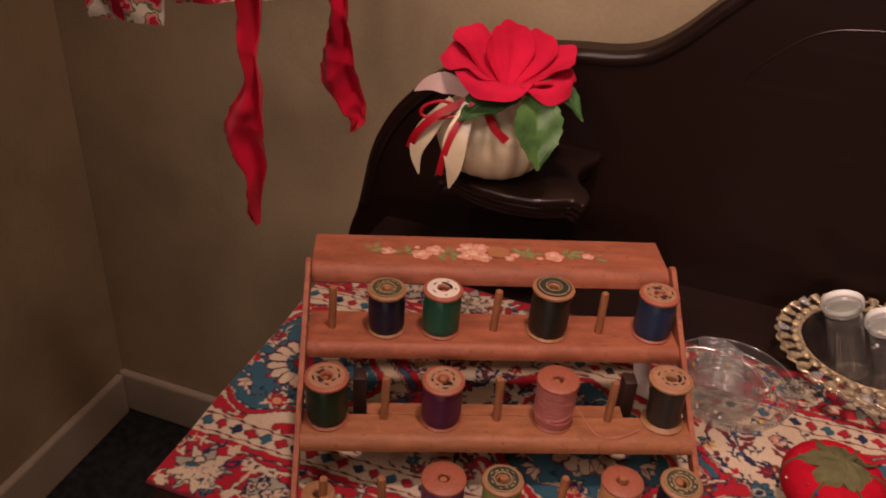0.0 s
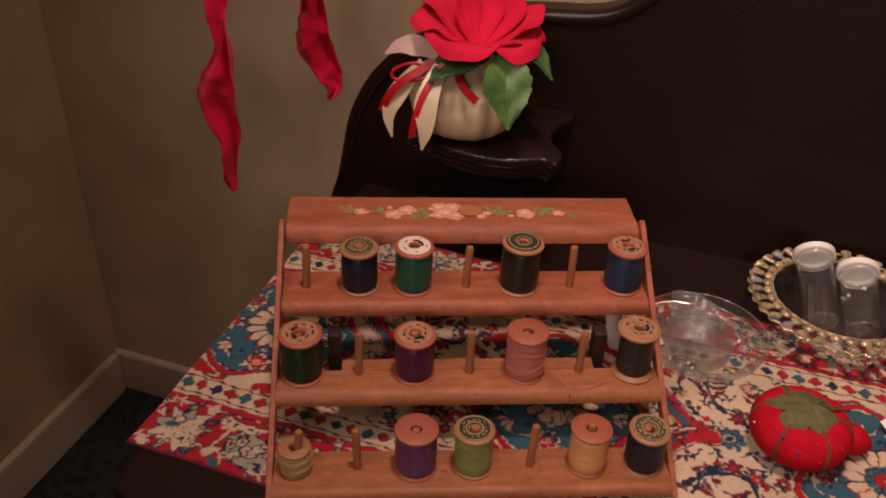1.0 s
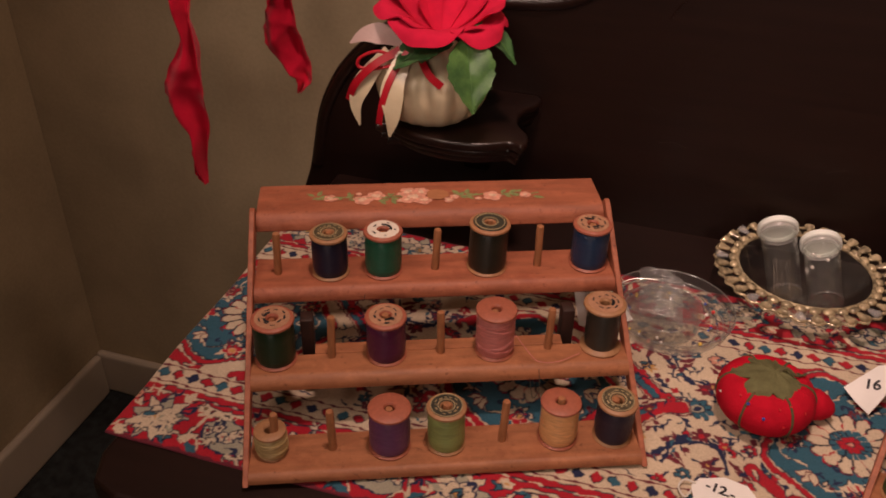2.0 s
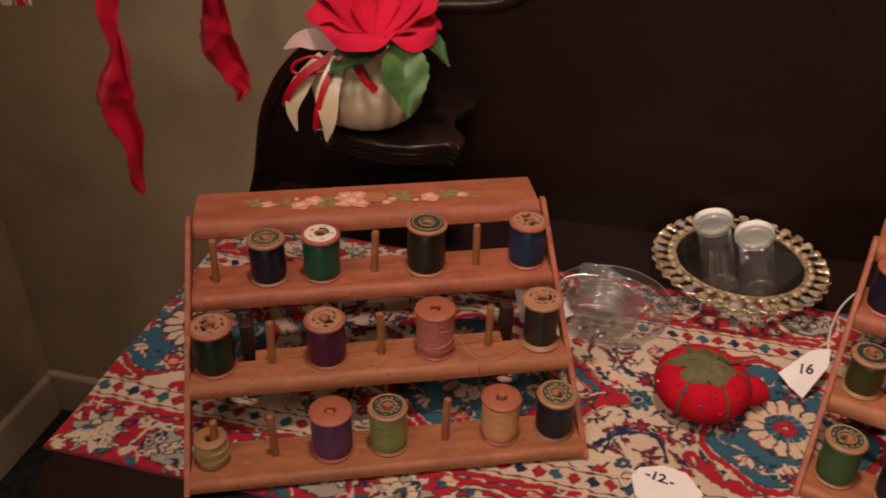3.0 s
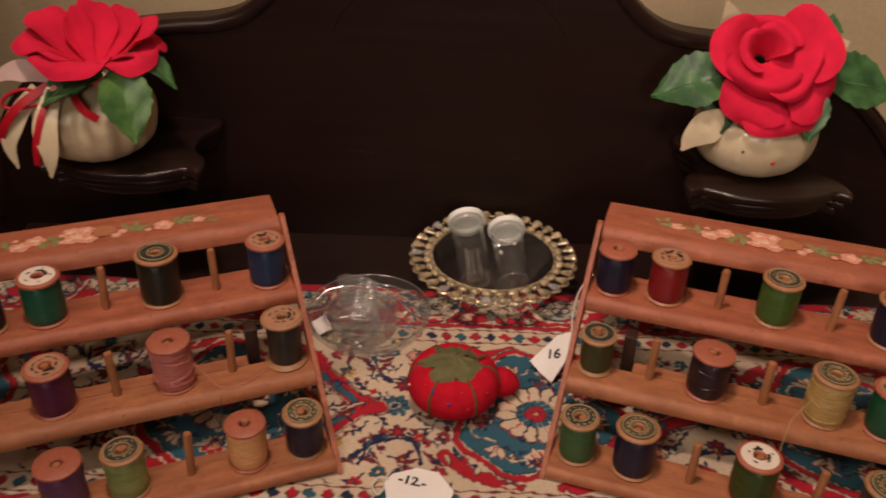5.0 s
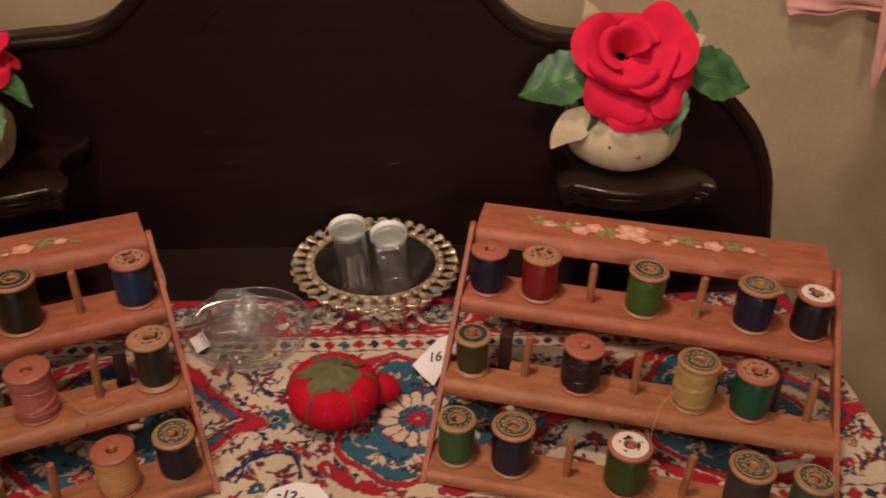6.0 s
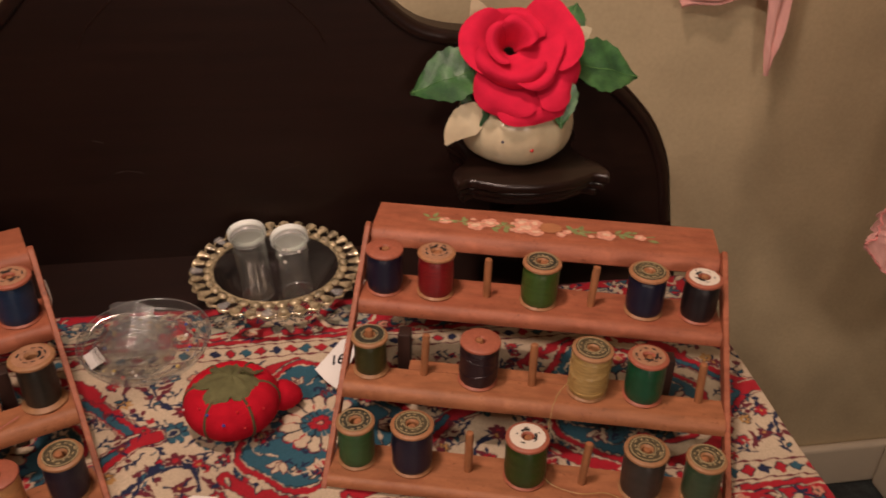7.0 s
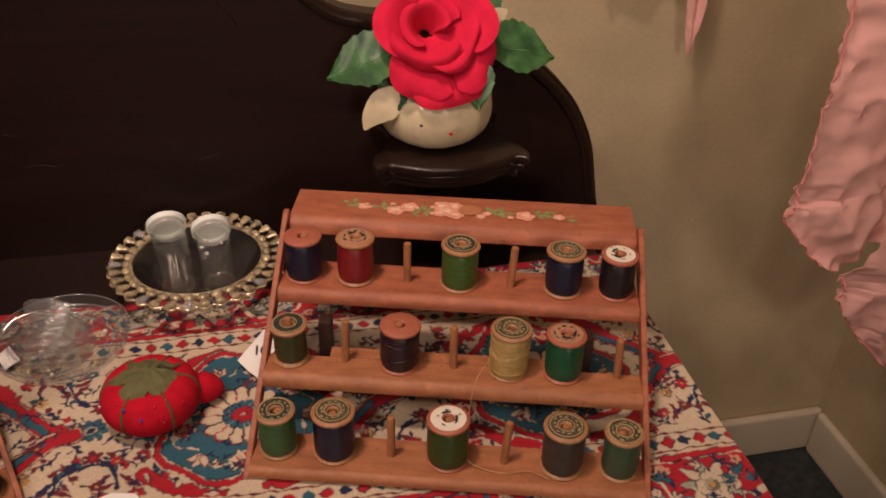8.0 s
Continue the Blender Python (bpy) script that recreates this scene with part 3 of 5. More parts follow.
# dark key lines where the colours meet, as the key block prints them, broken here and there
jump = np.zeros(gx.shape, bool)
for ax in (0, 1):
    step = np.abs(np.diff(canvas, axis=ax)).sum(-1) > 0.10
    light = canvas.sum(-1) > 0.22
    step &= (light[:-1] & light[1:]) if ax == 0 else (light[:, :-1] & light[:, 1:])
    if ax == 0:
        jump[:-1] |= step
    else:
        jump[:, :-1] |= step
broken = np.sin(gx * 190 + 3 * np.sin(gy * 130)) + np.sin(gy * 210 + 2 * np.sin(gx * 90)) > -0.35
bright = canvas.sum(-1) > 0.25
canvas[jump & broken] = np.array(NAVY)
thick_line = np.zeros(gx.shape, bool)
thick_line[1:, 1:] = (jump & broken)[:-1, :-1]
sel = thick_line & bright
canvas[sel] = canvas[sel] * 0.30
# the dyes bleed a little into the weave
pad = np.pad(canvas, ((1, 1), (1, 1), (0, 0)), mode="edge")
canvas = 0.36 * canvas + 0.16 * (pad[:-2, 1:-1] + pad[2:, 1:-1] + pad[1:-1, :-2] + pad[1:-1, 2:])
tone = 1 + 0.10 * np.sin(gx * 37 + 4 * np.sin(gy * 23)) * np.sin(gy * 31 + 2) + rng.normal(0, 0.09, gx.shape)
canvas *= tone[..., None]
cz = CZ + 0.0010 * np.sin(gx * 23 + 5 * np.sin(gy * 9)) * np.sin(gy * 27 + 1.3) + 0.0005 * np.sin(gx * 71 + gy * 40)
soften = np.minimum(np.minimum(gx - CX0, CX1 - gx), np.minimum(gy - CY0, CY1 - gy))
cz -= 0.0009 * np.exp(-soften / 0.003)
lower = cz - 0.0016
nv = gx.size
verts = np.concatenate([np.stack([gx, gy, cz], -1).reshape(-1, 3), np.stack([gx, gy, lower], -1).reshape(-1, 3)])
ids = np.arange(nv).reshape(gx.shape)
q = np.stack([ids[:-1, :-1], ids[:-1, 1:], ids[1:, 1:], ids[1:, :-1]], -1).reshape(-1, 4)
loop = np.concatenate([ids[0, :], ids[1:, -1], ids[-1, -2::-1], ids[-2:0:-1, 0]])
nxt = np.roll(loop, -1)
rim = np.stack([loop, loop + nv, nxt + nv, nxt], -1)
faces = np.concatenate([q, rim])
me = bpy.data.meshes.new("tablecloth")
me.from_pydata(verts.tolist(), [], faces.tolist())
col = me.color_attributes.new("print", "FLOAT_COLOR", "POINT")
rgba = np.ones((2 * nv, 4), np.float32)
rgba[:, :3] = np.concatenate([canvas.reshape(-1, 3)] * 2).clip(0, 1)
col.data.foreach_set("color", rgba.ravel())
me.polygons.foreach_set("use_smooth", [True] * len(me.polygons))
COTTON = material("printed_cotton", (0.8, 0.8, 0.8), 0.85, vary=0.10, scale=120, bump=0.35, fine=1400, spec=0.15, sheen=0.1)
nt = COTTON.node_tree
attr = nt.nodes.new("ShaderNodeAttribute")
attr.attribute_name = "print"
mul = nt.nodes.new("ShaderNodeMix")
mul.data_type, mul.blend_type = "RGBA", "MULTIPLY"
mul.inputs["Factor"].default_value = 0.12
nt.links.new(attr.outputs["Color"], mul.inputs["A"])
nt.links.new(nt.nodes["Noise Texture"].outputs["Fac"], mul.inputs["B"])
nt.links.new(mul.outputs["Result"], nt.nodes["Principled BSDF"].inputs["Base Color"])
me.materials.append(COTTON)
tagged(new("tablecloth", me), "block-printed cotton runner, red, teal and cream florals with diamond borders", "tablecloth")

# ---- the two spool racks ----
PITCH, HALF = 0.0425, 0.1503
ROWS_F = (0.0771, 0.1403, 0.1983)
ROWS_Z = (0.8853, 0.8497, 0.8096)


def board(u0, u1, f0, f1, z0, z1, nose):
    """A shelf whose front edge is rounded; y runs backwards, so f is -y."""
    prof = [(-f0, z0), (-f0, z1 - 0.0008), (-f0 - 0.0008, z1), (-(f1 - nose - 0.0004), z1)]
    for k in range(7):
        a = math.pi / 2 * k / 6
        prof.append((-(f1 - nose + nose * math.sin(a)), z1 - nose + nose * math.cos(a)))
    prof += [(-f1, z0 + 0.002), (-(f1 - 0.002), z0)]
    bm = bmesh.new()
    a = [bm.verts.new((u0, y, z)) for y, z in prof]
    b = [bm.verts.new((u1, y, z)) for y, z in prof]
    bm.faces.new(a)
    bm.faces.new(b[::-1])
    n = len(prof)
    for i in range(n):
        bm.faces.new((a[i], b[i], b[(i + 1) % n], a[(i + 1) % n]))
    return bm


BAREWOOD = material("bare_tan_wood", (0.43, 0.175, 0.075), 0.6, vary=0.12, scale=60, stretch=(1.4, 4.5, 4.5), bump=0.1)


def painted_flower(x, r, rack, z, y, seed):
    z += 0.00005 * seed
    rnd = random.Random(seed)
    bm = bmesh.new()
    for k in range(5):
        a = k * 2 * math.pi / 5 + rnd.uniform(-0.2, 0.2)
        cx, cy = x + 0.55 * r * math.cos(a), y + 0.55 * r * math.sin(a)
        pr = r * rnd.uniform(0.42, 0.58)
        ring = [bm.verts.new((cx + pr * math.cos(b * 0.698 + a), cy + pr * math.sin(b * 0.698 + a) * 0.9, z + 0.0002 + 0.00002 * k)) for b in range(9)]
        bm.faces.new(ring)
    fl = part("painted_flower", bm, PAINTPINK, rack, "pink painted rose", smooth=False)
    bm = bmesh.new()
    for k in range(3):
        a = rnd.uniform(0, 6.28)
        cx, cy = x + 0.2 * r * math.cos(a), y + 0.2 * r * math.sin(a)
        ring = [bm.verts.new((cx + 0.33 * r * math.cos(b * 0.785 + a), cy + 0.26 * r * math.sin(b * 0.785 + a), z + 0.0004 + 0.00002 * k)) for b in range(8)]
        bm.faces.new(ring)
    part("flower_heart", bm, PAINTPALE, fl, smooth=False)


def painted_leaf(x, y, a, size, rack, z):
    bm = bmesh.new()
    pts = [(0, 0), (0.3, 0.2), (0.6, 0.22), (1, 0), (0.6, -0.2), (0.3, -0.2)]
    bm.faces.new([bm.verts.new((x + size * (p * math.cos(a) - s * math.sin(a)), y + size * (p * math.sin(a) + s * math.cos(a)), z + 0.00015 + 0.001 * abs(a) * size)) for p, s in pts])
    part("painted_leaf", bm, PAINTGREEN, rack, "green painted leaf", smooth=False)


def spool_rack(m, label):
    rack = thing("spool_rack", m, label, "spool rack", "spool racks")
    inner = HALF - 0.0047
    z0 = 0.8
    top = part("top_board", board(-inner, inner, -0.006, 0.047, 0.9050 - z0, 0.9195 - z0, 0.0125), RACKWOOD, rack)
    for k, (f, z) in enumerate(zip(ROWS_F, ROWS_Z)):
        thick = 0.0095 if k == 2 else 0.0125
        front = f + 0.0247
        if k == 1:
            bm = board(-inner, inner, f - 0.004, front, z - thick - z0, z - z0, 0.008)
            t = board(-0.098, 0.098, f - 0.0165, f - 0.0039, z - thick - z0, z - z0, 0.0001)
            tm = bpy.data.meshes.new("tmp")
            t.to_mesh(tm)
            t.free()
            bm.from_mesh(tm)
            bpy.data.meshes.remove(tm)
        else:
            bm = board(-inner, inner, f - (0.0215 if k == 0 else 0.0165), front, z - thick - z0, z - z0, 0.008 if k == 0 else 0.0055)
        part("shelf", bm, SHELFWOOD if k else RACKWOOD, rack)
        for i in range(7):
            tip = random.Random(i * 7 + k).uniform(-0.0015, 0.0015)
            peg = lathe([(0, -0.003), (0.0031, -0.003), (0.0031, 0.0372 + tip), (0.0026, 0.0385 + tip), (0, 0.0387 + tip)], 12)
            part("peg", peg, PEGWOOD, rack, m=pose((i - 3) * PITCH, -f, z - z0, random.Random(i + 31 * k).uniform(-3, 3), random.Random(i * 5 + k).uniform(-3, 3)))
    # slanting side rails
    fa, za, fb, zb = 0.0400, 0.9230, 0.2225, 0.8000
    for s in (-1, 1):
        bm = bmesh.new()
        prof = [(fb + 0.002, 0.8005), (fb - 0.014, 0.8005), (fa - 0.010, za - 0.008), (fa - 0.001, za + 0.002), (fa + 0.004, za + 0.001)]
        x0, x1 = (HALF - 0.0045, HALF) if s > 0 else (-HALF, -HALF + 0.0045)
        a = [bm.verts.new((x0, -f, z - z0)) for f, z in prof]
        b = [bm.verts.new((x1, -f, z - z0)) for f, z in prof]
        bm.faces.new(a)
        bm.faces.new(b[::-1])
        for i in range(len(prof)):
            bm.faces.new((a[i], b[i], b[(i + 1) % len(prof)], a[(i + 1) % len(prof)]))
        bmesh.ops.bevel(bm, geom=bm.edges[:], offset=0.0006, segments=1, affect="EDGES")
        part("side_rail", bm, RACKWOOD, rack, smooth=False)
        part("leg", box(s * 0.104 - 0.005, s * 0.104 + 0.005, -0.124, -0.111, 0.0, ROWS_Z[0] - 0.0127 - z0, 0.001), LEGWOOD, rack, "dark brown prop leg")
    # painted garland on the top board
    z, y = 0.9195 - z0, -0.0185
    for k, (x, dy, r) in enumerate(((-0.0848, 0.0, 0.0060), (-0.0575, -0.0040, 0.0082), (-0.0465, 0.0022, 0.0080), (-0.0185, 0.0070, 0.0082), (-0.0150, -0.0010, 0.0098), (-0.0075, 0.0072, 0.0070), (-0.0060, -0.0075, 0.0072), (-0.0200, -0.0060, 0.0060),
                                    (0.0150, -0.0080, 0.0045), (0.0205, -0.0030, 0.0040), (0.0530, -0.0035, 0.0082), (0.0815, -0.0025, 0.0052), (-0.0610, 0.0050, 0.0028), (-0.0262, -0.0072, 0.0030), (-0.0262, 0.0035, 0.0028), (0.0405, -0.0075, 0.0030))):
        painted_flower(x, r, rack, z, y + dy, k + 1)
    leaves = ((-0.0985, 0.004, 2.5), (-0.0955, 0.001, 0.4), (-0.0925, 0.0, 2.9), (-0.0960, 0.004, 1.2), (-0.0720, 0.0, 0.7), (-0.0700, -0.001, -0.6), (-0.0740, -0.002, 2.7), (-0.0690, 0.002, 1.6), (-0.0430, -0.006, -0.9), (-0.0450, -0.007, 0.3),
              (-0.0360, 0.001, 0.7), (-0.0340, -0.001, -0.5), (-0.0360, -0.001, 2.6), (-0.0350, 0.0, 1.6), (-0.0330, -0.003, -1.3), (0.0240, -0.001, 0.8), (0.0250, -0.002, -0.4), (0.0250, 0.001, 2.2), (0.0300, -0.001, 0.4), (0.0310, -0.002, -0.7),
              (0.0310, 0.001, 1.3), (0.0360, 0.0, 0.1), (0.0610, 0.001, 0.9), (0.0630, -0.001, 0.2), (0.0640, -0.002, -0.6), (0.0680, 0.001, 0.7), (0.0690, -0.001, -0.3), (0.0740, 0.003, 0.5), (0.0880, -0.005, -0.3))
    for k, (x, dy, a) in enumerate(leaves):
        painted_leaf(x, y + dy, a, 0.0088 + 0.0016 * math.sin(k * 2.3), rack, z + 0.00001 * k)
    for x0, x1 in ((-0.100, -0.050), (-0.045, -0.020), (0.020, 0.060), (0.058, 0.094)):
        part("painted_stem", tube([(x0 + (x1 - x0) * q / 8, y + 0.0015 * math.sin(q * 1.1 + x0 * 90), z + 0.0001) for q in range(9)], 0.0005, 5), PAINTGREEN, rack, "thin green painted stem")
    bm = bmesh.new()
    bm.faces.new([bm.verts.new((0.006 + 0.0095 * math.cos(q * math.pi / 7) + 0.0012 * math.sin(q * 2.0), y + 0.001 + 0.0085 * math.sin(q * math.pi / 7), z + 0.0011)) for q in range(14)])
    part("bare_patch", bm, BAREWOOD, rack, "bare wood patch where paint is missing", smooth=False)
    return rack


RACK_A = pose(-0.1087, -0.0883, 0.8, 0, 0, 22.01)
RACK_B = pose(0.4677, -0.0632, 0.8, 0, 0, -15.89)
spool_rack(RACK_A, "orange-brown wooden thread rack with painted rose garland, three tiers")
spool_rack(RACK_B, "orange-brown wooden thread rack with painted garland, wound spools on pegs")

THREADS = {n: thread_material(n + "_thread", c) for n, c in dict(
    navy=(0.008, 0.011, 0.034), emerald=(0.010, 0.115, 0.066), charcoal=(0.016, 0.019, 0.013), blue=(0.011, 0.038, 0.098), dark_green=(0.006, 0.034, 0.014), plum=(0.105, 0.014, 0.062),
    pink=(0.62, 0.21, 0.19), slate=(0.030, 0.030, 0.024), cream=(0.55, 0.41, 0.19), violet=(0.160, 0.056, 0.150), lime=(0.29, 0.36, 0.12), peach=(0.86, 0.46, 0.20),
    red=(0.24, 0.012, 0.016), leaf_green=(0.056, 0.120, 0.022), black=(0.012, 0.010, 0.013), olive=(0.050, 0.056, 0.016), aubergine=(0.024, 0.011, 0.016), tan=(0.50, 0.33, 0.12),
    pine=(0.006, 0.085, 0.038), grass=(0.040, 0.125, 0.042), moss=(0.034, 0.066, 0.010), grey=(0.048, 0.040, 0.034), sage=(0.050, 0.090, 0.048)).items()}
PAPERS = dict(white=PAPER_W, gold=PAPER_G, dark=PAPER_B, cream=PAPER_C)


def spool(rack_pose, row, i, colour, wood, paper, ink=True, h=0.0395, r=0.0153, full=0.0128, dx=0.0, dy=0.0, lean=0.0, loose=0, waist=False):
    z = ROWS_Z[row] - 0.8
    h *= 0.975
    seed = row * 17 + i * 5 + len(colour)
    rnd = random.Random(seed)
    m = rack_pose @ pose((i - 3) * PITCH + dx, -ROWS_F[row] + dy, z + 0.0002, rnd.uniform(-1.2, 1.2), lean + rnd.uniform(-1.2, 1.2), rnd.uniform(0, 360))
    tone = {"white": "white paper label", "gold": "olive and gold label", "dark": "dark printed label", "cream": "cream paper label", "": "bare wooden top"}[paper]
    sp = thing("thread_spool", m, "wooden spool of %s thread with a %s" % (colour.replace("_", " "), tone), "thread spool", "thread spools")
    fl = 0.0042
    if not waist:
        full = max(full, r - 0.0010)
    part("spool_core", lathe([(0.0036, 0.001), (0.005, 0.0), (r - 0.0012, 0.0), (r - 0.0004, 0.0005), (r - 0.0003, 0.0010), (r - 0.0012, 0.0018), (0.0070, fl + 0.002), (0.0070, h - fl - 0.003), (r - 0.0022, h - fl), (r, h - 0.0022), (r - 0.0003, h - 0.0008), (r - 0.0016, h), (0.0048, h), (0.0038, h - 0.0012), (0.0036, 0.001)], 32), wood, sp)
    prof = []
    steps = 14
    for k in range(steps + 1):
        s = k / steps
        bulge = full * (1 - 0.10 * abs(2 * s - 1) ** 6) + rnd.uniform(-0.00012, 0.00012)
        prof.append((bulge, 0.0016 + s * (h - 0.0050)))
    prof = [(0.0072, prof[0][1])] + prof + [(0.0072, prof[-1][1])]
    th = part("thread", lathe(prof, 32), THREADS[colour], sp, colour.replace("_", " ") + " sewing thread")
    if loose:
        pts = []
        for k in range(loose * 14):
            a = k * 2 * math.pi / 14
            pts.append(((full + 0.0003) * math.cos(a), (full + 0.0003) * math.sin(a), 0.006 + (h - 0.012) * (0.5 + 0.48 * math.sin(k * 0.11 + seed))))
        part("loose_winding", tube(pts, 0.00032, 4), THREADS[colour], th)
    if paper:
        lab = part("paper_label", lathe([(0.0050, h + 0.0001), (0.0050, h + 0.00045), (r - 0.0032, h + 0.00045), (r - 0.0030, h + 0.0001)], 32), PAPERS[paper], sp, tone, smooth=False)
        mark = GOLDINK if paper in ("gold", "dark") else INK
        bm = bmesh.new()
        arcs = 13 if paper in ("gold", "dark") else 9 if paper == "cream" else 5
        for k in range(arcs):
            a0 = k * 2 * math.pi / arcs
            span = 2 * math.pi / arcs * (rnd.uniform(0.45, 0.75) if arcs > 5 else rnd.uniform(0.12, 0.4))
            ra = rnd.uniform(0.0068, 0.0094)
            rb = ra + rnd.uniform(0.0007, 0.0016)
            ring = [bm.verts.new((q * math.cos(a0 + span * t), q * math.sin(a0 + span * t), h + 0.0008)) for q, ts in ((ra, (0, 0.5, 1)), (rb, (1, 0.5, 0))) for t in ts]
            bm.faces.new(ring)
        if paper in ("white", "cream"):
            # two black arcs by the hole paint in the shade round the peg
            for k in range(2):
                a0 = rnd.uniform(0, 6.28)
                bm.faces.new([bm.verts.new((q * math.cos(a0 + 1.1 * t), q * math.sin(a0 + 1.1 * t), h + 0.0008)) for q, ts in ((0.0052, (0, 0.5, 1)), (0.0074, (1, 0.5, 0))) for t in ts])
        if ink:
            part("label_print", bm, mark, lab, smooth=False)
        else:
            bm.free()
        if paper in ("gold", "dark"):
            part("label_rim", lathe([(0.0113, h + 0.0005), (0.0113, h + 0.0010), (0.0121, h + 0.0010), (0.0121, h + 0.0005)], 32), GOLDINK, lab, smooth=False)
            part("label_ring", lathe([(0.0058, h + 0.0005), (0.0058, h + 0.0010), (0.0066, h + 0.0010), (0.0066, h + 0.0005)], 24), GOLDINK, lab, smooth=False)
    return sp


A, B = RACK_A, RACK_B
spool(A, 0, 1, "navy", SPOOLPALE, "gold")
spool(A, 0, 2, "emerald", SPOOLPINK, "white", h=0.0405, r=0.0158, full=0.0140)
spool(A, 0, 4, "charcoal", SPOOLWOOD, "dark", h=0.0445, r=0.0167, full=0.0152, ink=False)
spool(A, 0, 6, "blue", SPOOLPINK, "cream", h=0.0405, r=0.0160, full=0.0146)
spool(A, 1, 0, "dark_green", SPOOLPINK, "cream", h=0.0415, r=0.0165, full=0.0152)
spool(A, 1, 2, "plum", SPOOLPINK, "cream", h=0.0405, r=0.0160, full=0.0140)
spool(A, 1, 4, "pink", SPOOLPINK, "", h=0.0425, r=0.0160, full=0.0150, loose=7)
spool(A, 1, 6, "slate", SPOOLPALE, "cream", h=0.0435, r=0.0166, full=0.0132, waist=True)
spool(A, 2, 0, "cream", SPOOLPALE, "", h=0.0240, r=0.0120, full=0.0120, loose=4, dx=-0.002)
spool(A, 2, 2, "violet", SPOOLPINK, "", h=0.0405, r=0.0162, full=0.0150)
spool(A, 2, 3, "lime", SPOOLPALE, "dark", h=0.0390, r=0.0150, full=0.0138)
spool(A, 2, 5, "peach", SPOOLPINK, "", h=0.0390, r=0.0153, full=0.0136)
spool(A, 2, 6, "navy", SPOOLPALE, "gold", h=0.0395, r=0.0152, full=0.0136, lean=2)
spool(B, 0, 0, "navy", SPOOLPINK, "", h=0.0400, r=0.0155, full=0.0148)
spool(B, 0, 1, "red", SPOOLWOOD, "cream", h=0.0400, r=0.0157, full=0.0146)
spool(B, 0, 3, "leaf_green", SPOOLWOOD, "dark", h=0.0400, r=0.0158, full=0.0148)
spool(B, 0, 5, "navy", SPOOLWOOD, "gold", h=0.0395, r=0.0160, full=0.0144)
spool(B, 0, 6, "black", SPOOLPINK, "white", h=0.0385, r=0.0148, full=0.0140)
spool(B, 1, 0, "olive", SPOOLPALE, "dark", h=0.0350, r=0.0145, full=0.0126, ink=False, waist=True)
spool(B, 1, 2, "aubergine", SPOOLPINK, "", h=0.0400, r=0.0160, full=0.0150, loose=3)
spool(B, 1, 4, "tan", SPOOLPALE, "gold", h=0.0425, r=0.0160, full=0.0152, loose=9)
spool(B, 1, 5, "pine", SPOOLPINK, "cream", h=0.0400, r=0.0155, full=0.0144)
spool(B, 2, 0, "grass", SPOOLPALE, "dark", h=0.0395, r=0.0147, full=0.0136)
spool(B, 2, 1, "navy", SPOOLWOOD, "gold", h=0.0415, r=0.0163, full=0.0152)
spool(B, 2, 3, "moss", SPOOLPINK, "white", h=0.0415, r=0.0163, full=0.0156)
spool(B, 2, 5, "grey", SPOOLPALE, "gold", h=0.0415, r=0.0163, full=0.0150)
spool(B, 2, 6, "sage", SPOOLPALE, "gold", h=0.0405, r=0.0145, full=0.0134)

# ---- tomato pincushion ----
tomato = thing("tomato_pincushion", pose(0.195, -0.155, 0.7995), "red cloth tomato pincushion with olive felt leaf and strawberry", "pincushion")


def tomato_point(a, v, out=0.0):
    """a round the fruit, v from 0 at the foot to 1 at the crown."""
    ph = math.pi * v
    lobe = 1 - 0.030 * abs(math.cos(a * 3)) ** 10 * math.sin(ph) ** 0.5
    r = (0.0385 * lobe + out) * math.sin(ph) ** 0.62
    z = 0.0218 - (0.0218 + out) * math.cos(ph) * (0.97 if v < 0.5 else 1.0) - (0.006 * math.exp(-((v - 1) / 0.14) ** 2))
    return r * math.cos(a), r * math.sin(a), z


bm = bmesh.new()
rows = [[bm.verts.new(tomato_point(2 * math.pi * i / 72, max(0.02, min(0.98, j / 26)))) for i in range(72)] for j in range(27)]
for a, b in zip(rows, rows[1:]):
    for i in range(72):
        bm.faces.new((a[i], a[(i + 1) % 72], b[(i + 1) % 72], b[i]))
bm.faces.new(rows[0][::-1])
bm.faces.new(rows[-1])
fruit = part("fruit", bm, TOMATO, tomato)
for k in range(6):
    part("seam", tube([tomato_point(k * math.pi / 3, 0.06 + 0.9 * s / 18, 0.0001) for s in range(19)], 0.0011, 6), SEAM, fruit, "dull green seam thread")


